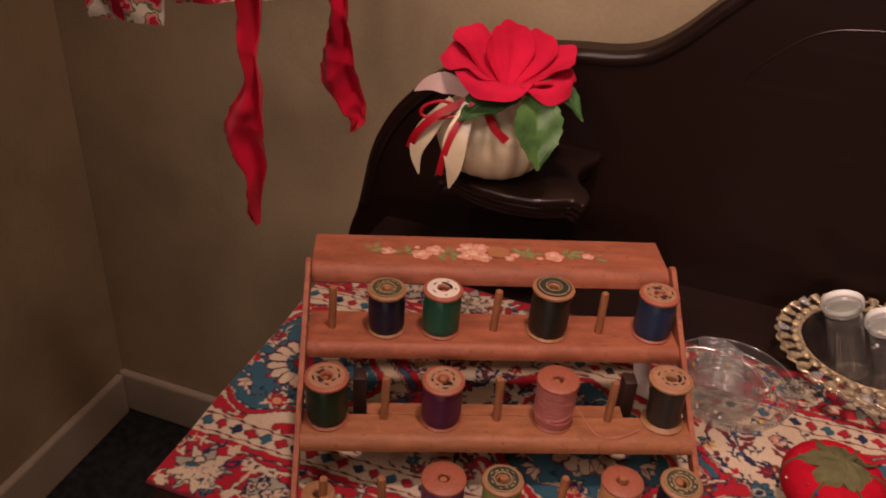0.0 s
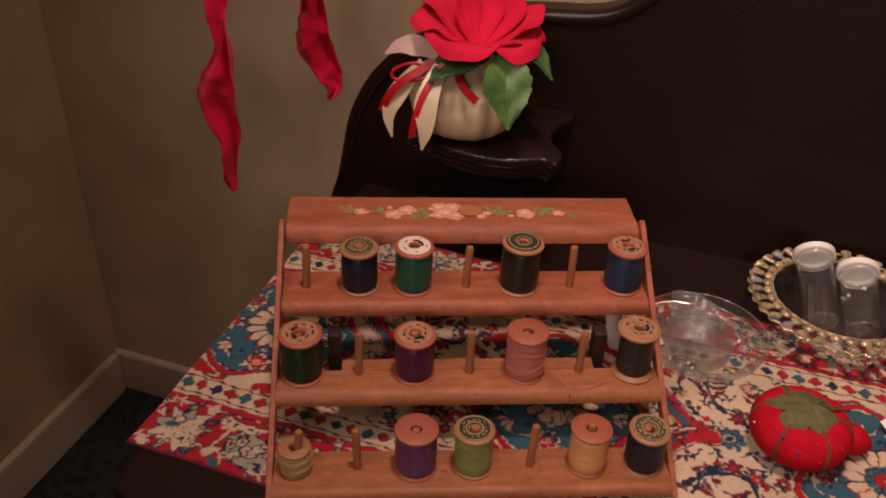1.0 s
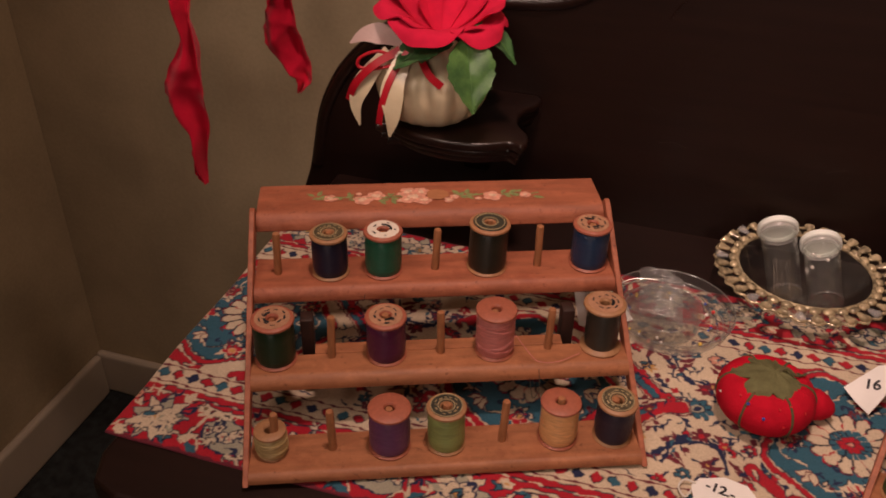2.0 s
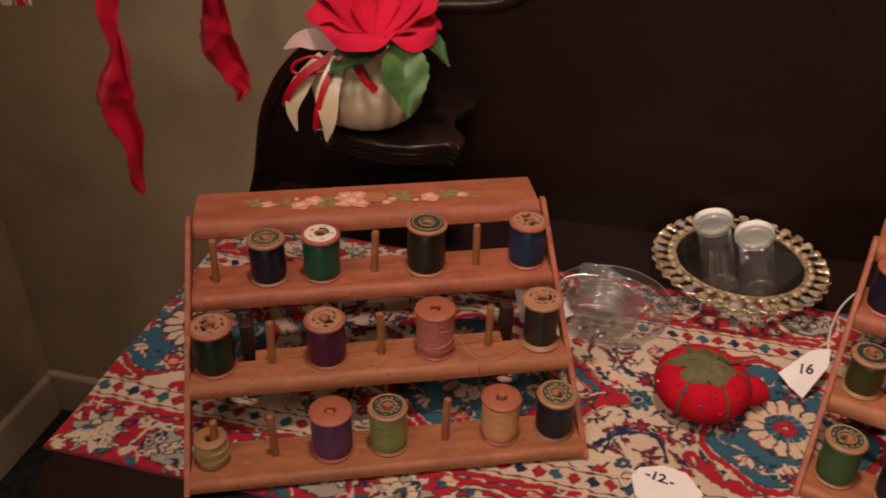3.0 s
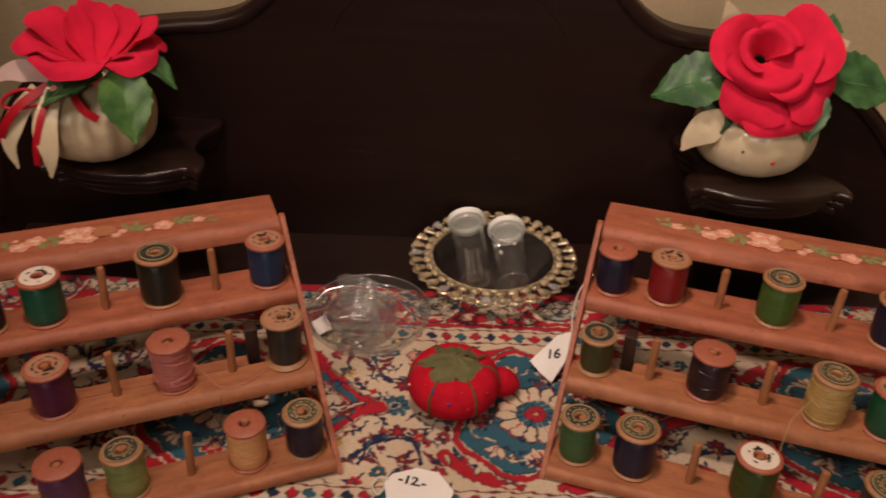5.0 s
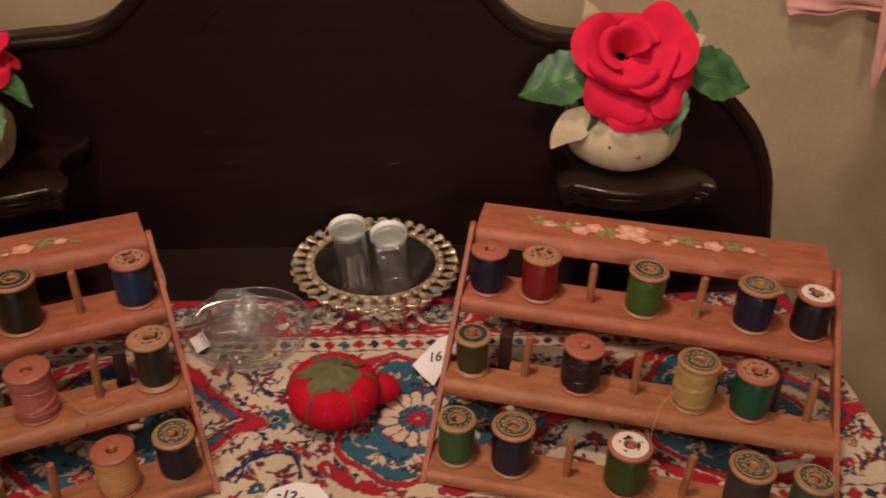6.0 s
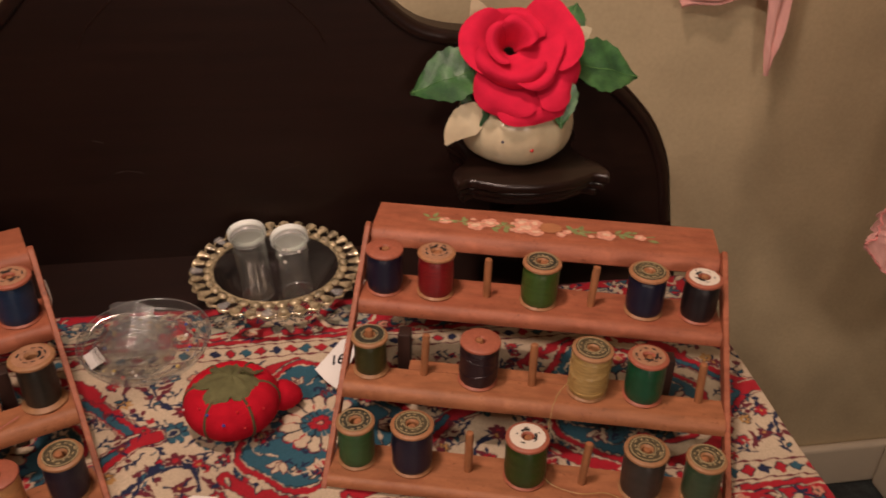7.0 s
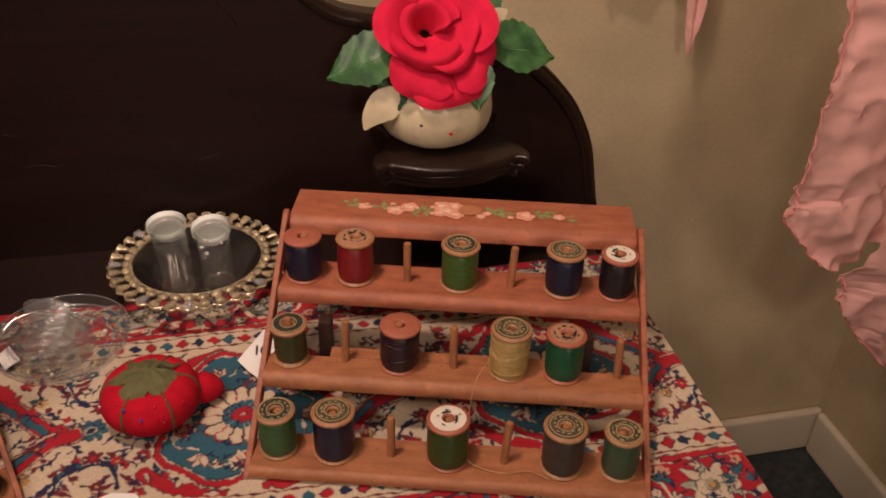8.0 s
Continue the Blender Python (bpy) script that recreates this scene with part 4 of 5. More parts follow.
def calyx(radius, points, seed, droop):
    rnd = random.Random(seed)
    bm = bmesh.new()
    n = points * 8
    rr = [radius * (0.56 + 0.44 * abs(math.cos(math.pi * points * i / n)) ** 0.55 + 0.07 * math.sin(i * 1.7 + seed) + rnd.uniform(-0.05, 0.05)) for i in range(n)]
    for side in (0, 1):
        rings = []
        for k in range(1, 6):
            s = k / 5
            rings.append([bm.verts.new((s * r * math.cos(2 * math.pi * i / n), s * r * math.sin(2 * math.pi * i / n), (0.0011 if side else 0) - droop * (s * r / radius) ** 2 + 0.0009 * math.sin(i * 0.9 + k))) for i, r in enumerate(rr)])
        mid = bm.verts.new((0, 0, 0.0011 if side else 0))
        for i in range(n):
            bm.faces.new((mid, rings[0][i], rings[0][(i + 1) % n]))
        for a, b in zip(rings, rings[1:]):
            for i in range(n):
                bm.faces.new((a[i], a[(i + 1) % n], b[(i + 1) % n], b[i]))
        if side == 0:
            edge0 = rings[-1]
        else:
            for i in range(n):
                bm.faces.new((edge0[i], edge0[(i + 1) % n], rings[-1][(i + 1) % n], rings[-1][i]))
    return bm


part("felt_leaf", calyx(0.032, 6, 3, 0.010), GREENFELT, tomato, "ragged olive felt leaf", m=pose(0.002, 0.004, 0.0432, -4, 4, 0))
part("stalk_stitch", tube(smooth_line([(0.004, 0.002, 0.041), (0.010, 0.008, 0.046), (0.018, 0.006, 0.0425), (0.026, 0.010, 0.042)], 5), 0.0011, 6), SEAM, tomato)
for k, (a, v, c) in enumerate(((-2.05, 0.70, 0), (-1.66, 0.62, 0), (-2.75, 0.60, 2), (-1.05, 0.76, 3), (-1.25, 0.55, 3), (-0.75, 0.66, 3), (-2.3, 0.74, 3), (-1.35, 0.74, 3))):
    p = tomato_point(a, v, 0.0012)
    bm = bmesh.new()
    bmesh.ops.create_uvsphere(bm, u_segments=10, v_segments=6, radius=0.0013 if c == 0 else 0.0009)
    part("pin_head", bm, BEADS[c], tomato, m=pose(*p))
berry = part("strawberry", lathe([(0, 0.0), (0.010, 0.0008), (0.0150, 0.006), (0.0155, 0.012), (0.0125, 0.020), (0.007, 0.027), (0, 0.030)], 24), TOMATO, tomato, "small red strawberry emery", m=pose(0.031, 0.013, 0.0130, 0, 96, -4) @ Matrix.Scale(0.84, 4))
part("berry_leaf", calyx(0.0165, 5, 8, 0.004), GREENFELT, berry, m=pose(0, 0, -0.0012, 180, 0, 0))
part("cord", tube(smooth_line([(0.020, 0.012, 0.040), (0.028, 0.016, 0.034), (0.031, 0.016, 0.024)], 6), 0.0009, 6), SEAM, tomato)

# ---- clear plastic dish with pins ----
dish = thing("plastic_dish", pose(0.1135, -0.057, 0.7998) @ Matrix.Scale(0.94, 4), "clear round plastic dish holding pins and a ribbed lid", "dish")
part("dish_body", lathe([(0, 0.0), (0.046, 0.0), (0.053, 0.002), (0.0585, 0.010), (0.0605, 0.0175), (0.0615, 0.0192), (0.0598, 0.0192), (0.0570, 0.0110), (0.0515, 0.0045), (0.045, 0.0022), (0, 0.0022)], 64), CLEAR, dish, m=pose(0, 0, 0.0002))
for r, z in ((0.0530, 0.0032), (0.0575, 0.0098), (0.0470, 0.0030)):
    part("dish_ridge", tube([(r * math.cos(2 * math.pi * k / 64), r * math.sin(2 * math.pi * k / 64), z) for k in range(64)], 0.0010, 6, closed=True), RIBPLASTIC, dish, "thick clear ridge")
part("inner_box", lathe([(0, 0.0045), (0.0330, 0.0045), (0.0350, 0.006), (0.0360, 0.021), (0.0365, 0.0225), (0.0345, 0.0232), (0.0, 0.0236), (0, 0.0226), (0.0335, 0.0222), (0.0335, 0.0070), (0, 0.0062)], 48), CLEAR, dish, "clear round pin box", m=pose(-0.006, -0.010, 0.0, 5, -4))
def lid_point(u, v):
    """A small ribbed box lid that leans on the pin box."""
    s = u * 2 - 1
    return -0.010 + 0.021 * s + 0.007 * v - 0.004, 0.031 - 0.052 * v - 0.004 * s, 0.0375 - 0.017 * v - 0.006 * s * s + 0.0013 * math.cos(v * 8 * 2 * math.pi) + 0.0008 * math.sin(s * 7 + v * 5)



part("ribbed_lid", sheet(lid_point, 14, 64, 0.0012), RIBPLASTIC, dish, "ribbed clear plastic lid")
for r, z in ((0.0362, 0.0232), (0.0275, 0.0240), (0.0345, 0.0075)):
    part("box_rim", tube([(-0.006 + r * math.cos(2 * math.pi * k / 48), -0.010 + r * math.sin(2 * math.pi * k / 48), z + 0.0003 * math.sin(k)) for k in range(48)], 0.0008, 6, closed=True), RIBPLASTIC, dish)
# hazier plastic on the rim imitates the bright highlight along its edge
part("dish_rim", tube([(0.0608 * math.cos(2 * math.pi * k / 56), 0.0608 * math.sin(2 * math.pi * k / 56), 0.0194) for k in range(56)], 0.0008, 6, closed=True), RIBPLASTIC, dish)
paper = sheet(lambda u, v: (0.020 * (u - 0.5), 0.022 * (v - 0.5), 0.0015 * math.sin(u * 5 + v * 3)), 6, 6, 0.0005)
part("paper_scrap", paper, CARD, dish, "folded white paper scrap", m=pose(-0.043, -0.020, 0.013, 38, -25, 20) @ Matrix.Scale(0.72, 4))
rnd = random.Random(4)
for k in range(22):
    a, r, h = rnd.uniform(0, 3.14), rnd.uniform(0, 0.016), rnd.uniform(0.0085, 0.0125)
    c = Vector((-0.006 + r * math.cos(k), -0.008 + r * math.sin(k * 1.7), h))
    d = Vector((math.cos(a * 0.35 + 0.1), math.sin(a * 0.35 + 0.1), 0.05)) * 0.013
    part("pin", tube([c - d, c + d], 0.00036, 5), STEEL, dish, "steel pin")
for k in range(26):
    a = rnd.uniform(0, 6.28)
    r = rnd.uniform(0.036, 0.047)
    bm = bmesh.new()
    bmesh.ops.create_uvsphere(bm, u_segments=8, v_segments=6, radius=rnd.uniform(0.0011, 0.0019))
    head = part("pin_head", bm, BEADS[rnd.choice((0, 1, 1, 2, 2, 3, 4))], dish, "coloured glass pin head", m=pose(r * math.cos(a), r * math.sin(a), 0.0062))
    b = a + rnd.uniform(1.2, 1.9)
    part("pin_shaft", tube([(0, 0, 0), (0.02 * math.cos(b), 0.02 * math.sin(b), 0.001)], 0.0003, 4), STEEL, head)
sp = smooth_line([(-0.054, 0.020, 0.014), (-0.046, 0.030, 0.018), (-0.030, 0.036, 0.020), (-0.014, 0.036, 0.021)], 5)
part("safety_pin", tube(sp + [p + Vector((0.001, -0.005, 0)) for p in sp[::-1]], 0.0006, 6), STEEL, dish, "open steel safety pin")

for ob in dish.children:
    if ob.name.split(".")[0] in ("dish_body", "dish_foot", "dish_ridge", "inner_box", "ribbed_lid", "box_rim", "dish_rim"):
        ob.visible_shadow = False

# ---- gilded glass bowl and its two vials ----
BX, BY = 0.229, 0.022
bowl = thing("glass_bowl", pose(BX, BY, 0.8, 0, 0, 0), "pressed glass bowl with openwork gilded beaded rim", "bowl")
part("bowl_body", lathe([(0, 0.0012), (0.034, 0.0), (0.037, 0.0035), (0.040, 0.006), (0.052, 0.0145), (0.0605, 0.027), (0.0625, 0.0305), (0.0605, 0.0310), (0.0580, 0.0275), (0.050, 0.0165), (0.038, 0.0085), (0, 0.0070)], 64), BOWLGLASS, bowl)
part("inner_gilding", tube([(0.0615 * math.cos(2 * math.pi * k / 64), 0.0615 * math.sin(2 * math.pi * k / 64), 0.0315) for k in range(64)], 0.0019, 8, closed=True), GOLD, bowl, "worn gilt inner rim")
NB = 34
# fluted glass skirt under the openwork
bm = bmesh.new()
n = NB * 8
rings = []
for r, z, wavy in ((0.0625, 0.0290, 0.0), (0.0710, 0.0285, 0.0006), (0.0800, 0.0290, 0.0016), (0.0815, 0.0270, 0.0020), (0.0740, 0.0215, 0.0016), (0.0640, 0.0160, 0.0008), (0.0560, 0.0140, 0.0)):
    rings.append([bm.verts.new(((r + wavy * math.cos(i * math.pi / 4)) * math.cos(2 * math.pi * i / n), (r + wavy * math.cos(i * math.pi / 4)) * math.sin(2 * math.pi * i / n), z)) for i in range(n)])
for a, b in zip(rings, rings[1:]):
    for i in range(n):
        bm.faces.new((a[i], a[(i + 1) % n], b[(i + 1) % n], b[i]))
part("glass_skirt", bm, BOWLGLASS, bowl, "fluted clear glass skirt").visible_shadow = False
part("outer_gilding", tube([((0.0806 + 0.0018 * math.cos(k * math.pi / 4)) * math.cos(2 * math.pi * k / n), (0.0806 + 0.0018 * math.cos(k * math.pi / 4)) * math.sin(2 * math.pi * k / n), 0.0300) for k in range(n)], 0.0013, 6, closed=True), GOLD, bowl, "scalloped gilt outer edge")
rnd = random.Random(21)
for k in range(NB):
    a = 2 * math.pi * k / NB
    bm = bmesh.new()
    bmesh.ops.create_uvsphere(bm, u_segments=12, v_segments=8, radius=0.0050, matrix=Matrix.LocRotScale(None, None, (0.85, 1.10, 0.55)))
    part("rim_bead", bm, GOLD, bowl, "worn gilt bead", m=pose(0.0655 * math.cos(a), 0.0655 * math.sin(a), 0.0318, 0, 0, math.degrees(a)))
    # a drop-shaped lobe, narrow inside and round at the outer edge
    prof = [(0.0, 0.0)] + [(0.0022 + 0.0042 * (q / 8) ** 1.3 * math.sqrt(max(0.0, 1 - max(0.0, q / 8 - 0.70) ** 2 / 0.10)), 0.0130 * q / 8) for q in range(1, 8)] + [(0.0, 0.0136)]
    lobe = lathe(prof, 10)
    bmesh.ops.transform(lobe, matrix=Matrix.Rotation(math.pi / 2, 4, "Y") @ Matrix.Scale(0.62, 4, (1, 0, 0)), verts=lobe.verts)
    part("rim_lobe", lobe, BEADGLASS if rnd.random() < 0.14 else GOLD, bowl, "pale gilt glass lobe", m=pose(0.0690 * math.cos(a), 0.0690 * math.sin(a), 0.0318, 0, -5, math.degrees(a)))


def vial(base, tip, contents):
    b, t = Vector(base), Vector(tip)
    q = (t - b).to_track_quat("Z", "Y").to_matrix().to_4x4()
    h = (t - b).length
    v = thing("plastic_vial", Matrix.Translation(b) @ q, "clear plastic vial with white snap cap, %s inside" % contents, "vial", "pin vials")
    tb = part("tube_body", lathe([(0, 0.0), (0.0140, 0.0), (0.0152, 0.0012), (0.0165, h - 0.014), (0.0155, h - 0.014), (0.0140, 0.0022), (0, 0.0018)], 36), VIALPLASTIC, v)
    tb.visible_shadow = False
    part("cap", lathe([(0.0168, h - 0.0065), (0.0182, h - 0.0065), (0.0190, h - 0.0058), (0.0190, h - 0.0005), (0.0180, h), (0.0165, h), (0.0160, h - 0.0012), (0, h - 0.0012), (0, h - 0.0030), (0.0158, h - 0.0030), (0.0168, h - 0.0065)], 40), CAPWHITE, v, "white plastic snap cap")
    sk = part("cap_skirt", lathe([(0.0172, h - 0.0042), (0.0173, h - 0.0105), (0.0168, h - 0.0112), (0.0162, h - 0.0105), (0.0162, h - 0.0044)], 40), FROST, v, "frosted cap skirt")
    sk.visible_shadow = False
    part("base_ring", tube([(0.0146 * math.cos(k * math.pi / 20), 0.0146 * math.sin(k * math.pi / 20), 0.0006) for k in range(40)], 0.0009, 6, closed=True), RIBPLASTIC, v, "thick moulded base rim")
    part("base_dimple", lathe([(0, 0.0030), (0.0050, 0.0034), (0.0062, 0.0024), (0.0066, 0.0030), (0.0052, 0.0042), (0, 0.0038)], 32), RIBPLASTIC, v, "moulded dimple in the base")
    return v


v1 = vial((0.2125, -0.0095, 0.8225), (0.2005, 0.0600, 0.8510), "steel needles")
v2 = vial((0.2490, -0.0085, 0.8205), (0.2420, 0.0590, 0.8430), "glass pearls")
rnd = random.Random(9)
for k in range(14):
    a = rnd.uniform(0, 6.28)
    p = Vector((0.008 * math.cos(a), -0.0085 + 0.004 * math.sin(a), 0.006))
    part("needle", tube([p, p + Vector((rnd.uniform(-0.003, 0.003), rnd.uniform(-0.002, 0.002), 0.038))], 0.0003, 4), STEEL, v1, "steel needle")
for k in range(7):
    a = rnd.uniform(0, 6.28)
    bm = bmesh.new()
    bmesh.ops.create_uvsphere(bm, u_segments=8, v_segments=6, radius=0.0016)
    part("pearl", bm, BEADS[2], v2, "small pearl bead", m=pose(0.009 * math.cos(a), -0.005 + 0.004 * math.sin(a), 0.050 + 0.006 * math.sin(a * 2)))

# ---- price tags ----
def tag(corners, label, text, size, place, turn, string):
    p = [Vector(c) for c in corners]
    mid = sum(p, Vector()) / len(p)
    nrm = Vector()
    for u, w in zip(p, p[1:] + p[:1]):
        nrm += (u - mid).cross(w - mid)
    nrm.normalize()
    if nrm.z < 0:
        nrm = -nrm
    q = nrm.to_track_quat("Z", "Y").to_matrix().to_4x4()
    base = Matrix.Translation(mid) @ q
    inv = base.inverted()
    flat = [inv @ c for c in p]
    t = thing("price_tag", base, label, "price tag", "price tags")
    card = part("card", prism([(c.x, c.y) for c in flat], 0.0008, 0.00025, 1), CARD, t, smooth=False)
    cu = bpy.data.curves.new("digits", "FONT")
    cu.body, cu.size, cu.extrude, cu.align_x, cu.align_y = text, size, 0.00005, "CENTER", "CENTER"
    cu.offset = 0.00035
    tmp = new("tmp_digits", cu)
    dg = bpy.context.evaluated_depsgraph_get()
    me = bpy.data.meshes.new_from_object(tmp.evaluated_get(dg))
    bpy.data.objects.remove(tmp)
    me.materials.clear()
    me.materials.append(INK)
    d = new("handwritten_price", me)
    d.parent = card
    d.matrix_basis = pose(place[0], place[1], 0.00105, 0, 0, turn)
    tagged(d, "black handwritten number")
    if string:
        part("string", tube([inv @ c for c in smooth_line(string, 8)], 0.0008, 6), STRING, t, "white cotton string")


tag([(0.2619, -0.105, 0.8035), (0.2700, -0.1195, 0.8030), (0.2782, -0.1321, 0.8045), (0.2985, -0.1060, 0.8200), (0.3000, -0.0903, 0.8275), (0.2851, -0.0895, 0.8225)],
    "white card price tag tied with string to the rack", "16", 0.0130, (-0.001, 0.000), 40, [(0.2975, -0.0915, 0.8270), (0.298, -0.080, 0.838), (0.303, -0.070, 0.858), (0.3155, -0.062, 0.872), (0.322, -0.068, 0.880)])
tag([(0.1465, -0.2501, 0.8025), (0.152, -0.2415, 0.8025), (0.170, -0.2348, 0.8025), (0.1866, -0.2384, 0.8025), (0.1985, -0.2560, 0.8025), (0.192, -0.280, 0.8025), (0.160, -0.284, 0.8025), (0.150, -0.268, 0.8025)],
    "white card price tag lying on the printed cloth", "-12.-", 0.0115, (-0.002, 0.008), -12, [(0.150, -0.2475, 0.8035), (0.1415, -0.246, 0.8030), (0.138, -0.254, 0.8025), (0.143, -0.262, 0.8028), (0.147, -0.255, 0.8035)])
tag([(0.0295, -0.10, 0.8451), (0.0441, -0.10, 0.8465), (0.0497, -0.099, 0.8055), (0.0372, -0.099, 0.8085)], "small white card tag hanging behind the thread rack", "", 0.01, (0, 0), 0, [(0.037, -0.0995, 0.8440), (0.046, -0.092, 0.866), (0.055, -0.088, 0.882), (0.052, -0.082, 0.900)])

# ---- rose pincushions on the bracket shelves ----
def wrap_petal(azimuth, span, profile, ruffle):
    """A broad felt petal that wraps round the bloom: a profile of (radius, height) swept through an arc, with a rounded, ruffled lip."""
    rnd = random.Random(int(azimuth * 7 + span))
    p1, p2, lean = rnd.uniform(0, 6), rnd.uniform(0, 6), rnd.uniform(-0.12, 0.12)
    line = smooth_line([(r, 0, z) for r, z in profile], 6)

    def fn(u, v):
        s = u * 2 - 1
        a = radians(azimuth) + radians(span) * s * (1 - 0.10 * (1 - v))
        reach = v * (1 - 0.42 * min(1.2, abs(s + lean)) ** 3) * (len(line) - 1)
        i = min(len(line) - 2, int(reach))
        p = line[i].lerp(line[i + 1], reach - i)
        lift = ruffle * v * v * (math.sin(s * 3.4 + p1) + 0.45 * math.sin(s * 8.5 + p2))
        out = 1 + 0.035 * v * v * math.sin(s * 5 + p2)
        return p.x * out * math.cos(a), p.x * out * math.sin(a), p.z + lift
    return sheet(fn, 26, 16, 0.0013)


def fabric_leaf(length, width, mat, parent, m, fold=0.25, droop=0.3):
    def fn(u, v):
        s = u * 2 - 1
        w = width * 0.5 * max(0.03, math.sin(math.pi * min(0.985, 0.05 + 0.95 * v) ** 0.8))
        w *= 1 + 0.05 * math.sin(v * 40)
        return s * w, length * v, abs(s) * w * fold - droop * length * v * v + 0.018 * length * math.sin(v * 14 + abs(s) * 5)
    lf = part("leaf", sheet(fn, 8, 18, 0.0008), mat, parent, "green fabric leaf", m=m)
    part("midrib", tube([(0, length * s / 10, -droop * length * (s / 10) ** 2 + 0.0006 + 0.018 * length * math.sin(s / 10 * 14)) for s in range(11)], 0.0005, 5), LEAF2, lf)
    return lf


def pouch(parent, r, h, mat, seed, pleats):
    rnd = random.Random(seed)
    ph = [rnd.uniform(0, 6.28) for _ in range(4)]
    bm = bmesh.new()
    n, rows_n = 96, 30
    rows_v = []
    for j in range(rows_n + 1):
        v = j / rows_n
        s = math.sin(math.pi * (0.04 + 0.92 * v)) ** 0.55
        rad = r * s * (1 - 0.42 * max(0, v - 0.62) / 0.38)
        z = h * (1 - math.cos(math.pi * v)) / 2
        row = []
        for i in range(n):
            a = 2 * math.pi * i / n
            f = 1 + (0.016 + 0.070 * v ** 1.6) * (1.0 if pleats > 14 else 0.35) * math.sin(pleats * a + ph[0] + 0.8 * math.sin(3 * a + ph[1])) + 0.012 * math.sin(5 * a + ph[2])
            row.append(bm.verts.new((rad * f * math.cos(a), rad * f * math.sin(a), z)))
        rows_v.append(row)
    for a, b in zip(rows_v, rows_v[1:]):
        for i in range(n):
            bm.faces.new((a[i], a[(i + 1) % n], b[(i + 1) % n], b[i]))
    bm.faces.new(rows_v[0][::-1])
    bm.faces.new(rows_v[-1])
    return part("pouch", bm, mat, parent, "gathered ivory satin pouch")


def strip(points, width, mat, parent, name, label, thick=0.0006, taper=0.0, point=0.0):
    pts = smooth_line(points, 6)
    n = len(pts) - 1

    def fn(u, v):
        k = min(n, int(round(v * n)))
        d = pts[min(n, k + 1)] - pts[max(0, k - 1)]
        side = d.cross(Vector((0, -1, 0.25)))
        side = side.normalized() if side.length > 1e-9 else Vector((1, 0, 0))
        w = width * (1 - taper * v)
        if point:
            w *= (0.6 + 0.4 * min(1.0, v / 0.35)) * max(0.04, min(1.0, (1 - v) / point)) ** 0.75
        return pts[k] + side * (u - 0.5) * w
    return part(name, sheet(fn, 4, n, thick), mat, parent, label)


# the one tied with red ribbon
PL = (-0.143, 0.026, SHELFZ + 0.0005)
pin_a = thing("rose_pincushion", pose(*PL), "ivory satin sachet pincushion topped by a red felt rose", "pincushion", "rose pincushions")
pouch(pin_a, 0.0525, 0.072, SATIN, 2, 17)
# an open bloom: a flat outer ring, then taller petals round a deep hollow
BLOOM = pose(0.0090, 0.000, 0.090, 0, 3, 0) @ Matrix.Scale(0.955, 4)
FLAT = ((0.008, -0.010), (0.026, 0.002), (0.046, 0.012), (0.058, 0.011), (0.064, 0.003))
for az, span, prof in ((-92, 46, FLAT), (-22, 44, FLAT), (-160, 44, ((0.008, -0.010), (0.026, 0.004), (0.046, 0.018), (0.058, 0.020), (0.065, 0.013))), (45, 44, FLAT), (118, 44, FLAT),
                       (104, 44, ((0.008, -0.010), (0.024, 0.008), (0.032, 0.022), (0.038, 0.040))), (64, 40, ((0.008, -0.010), (0.026, 0.006), (0.038, 0.020), (0.046, 0.035))), (168, 40, ((0.008, -0.010), (0.028, 0.006), (0.046, 0.026), (0.057, 0.033))), (20, 38, ((0.008, -0.010), (0.030, 0.005), (0.047, 0.022), (0.060, 0.031))),
                       (-128, 40, ((0.008, -0.009), (0.026, 0.003), (0.044, 0.014), (0.055, 0.016))), (-50, 42, ((0.008, -0.009), (0.026, 0.002), (0.042, 0.012), (0.054, 0.013))), (142, 34, ((0.007, -0.009), (0.018, 0.006), (0.026, 0.022), (0.031, 0.036)))):
    part("petal", wrap_petal(az, span, prof, 0.0028), REDFELT, pin_a, m=BLOOM)
fabric_leaf(0.064, 0.044, LEAF2, pin_a, pose(0.042, -0.034, 0.092, -58, 0, 212), 0.30, 0.10)
fabric_leaf(0.052, 0.052, LEAF, pin_a, pose(0.018, -0.026, 0.088, -14, 0, 132), 0.12, 0.18)
fabric_leaf(0.048, 0.034, LEAF, pin_a, pose(0.044, -0.006, 0.098, -22, 0, 262), 0.2, 0.3)
fabric_leaf(0.036, 0.040, LEAF, pin_a, pose(0.014, -0.022, 0.088, -10, 0, 168), 0.2, 0.2)
strip([(-0.018, -0.026, 0.080), (-0.036, -0.034, 0.088), (-0.052, -0.038, 0.087), (-0.066, -0.040, 0.078)], 0.019, SATINPINK, pin_a, "satin_tail", "pale pink satin tail", 0.0008, 0.0, 0.55)
strip([(-0.012, -0.042, 0.076), (-0.018, -0.060, 0.050), (-0.016, -0.068, 0.026), (-0.019, -0.068, 0.004)], 0.022, SATIN, pin_a, "satin_tail", "ivory satin tail", 0.0008, 0.0, 0.55)
strip([(-0.030, -0.036, 0.074), (-0.048, -0.050, 0.050), (-0.056, -0.056, 0.028), (-0.052, -0.058, 0.006)], 0.018, SATIN, pin_a, "satin_tail", "ivory satin tail", 0.0008, 0.0, 0.55)
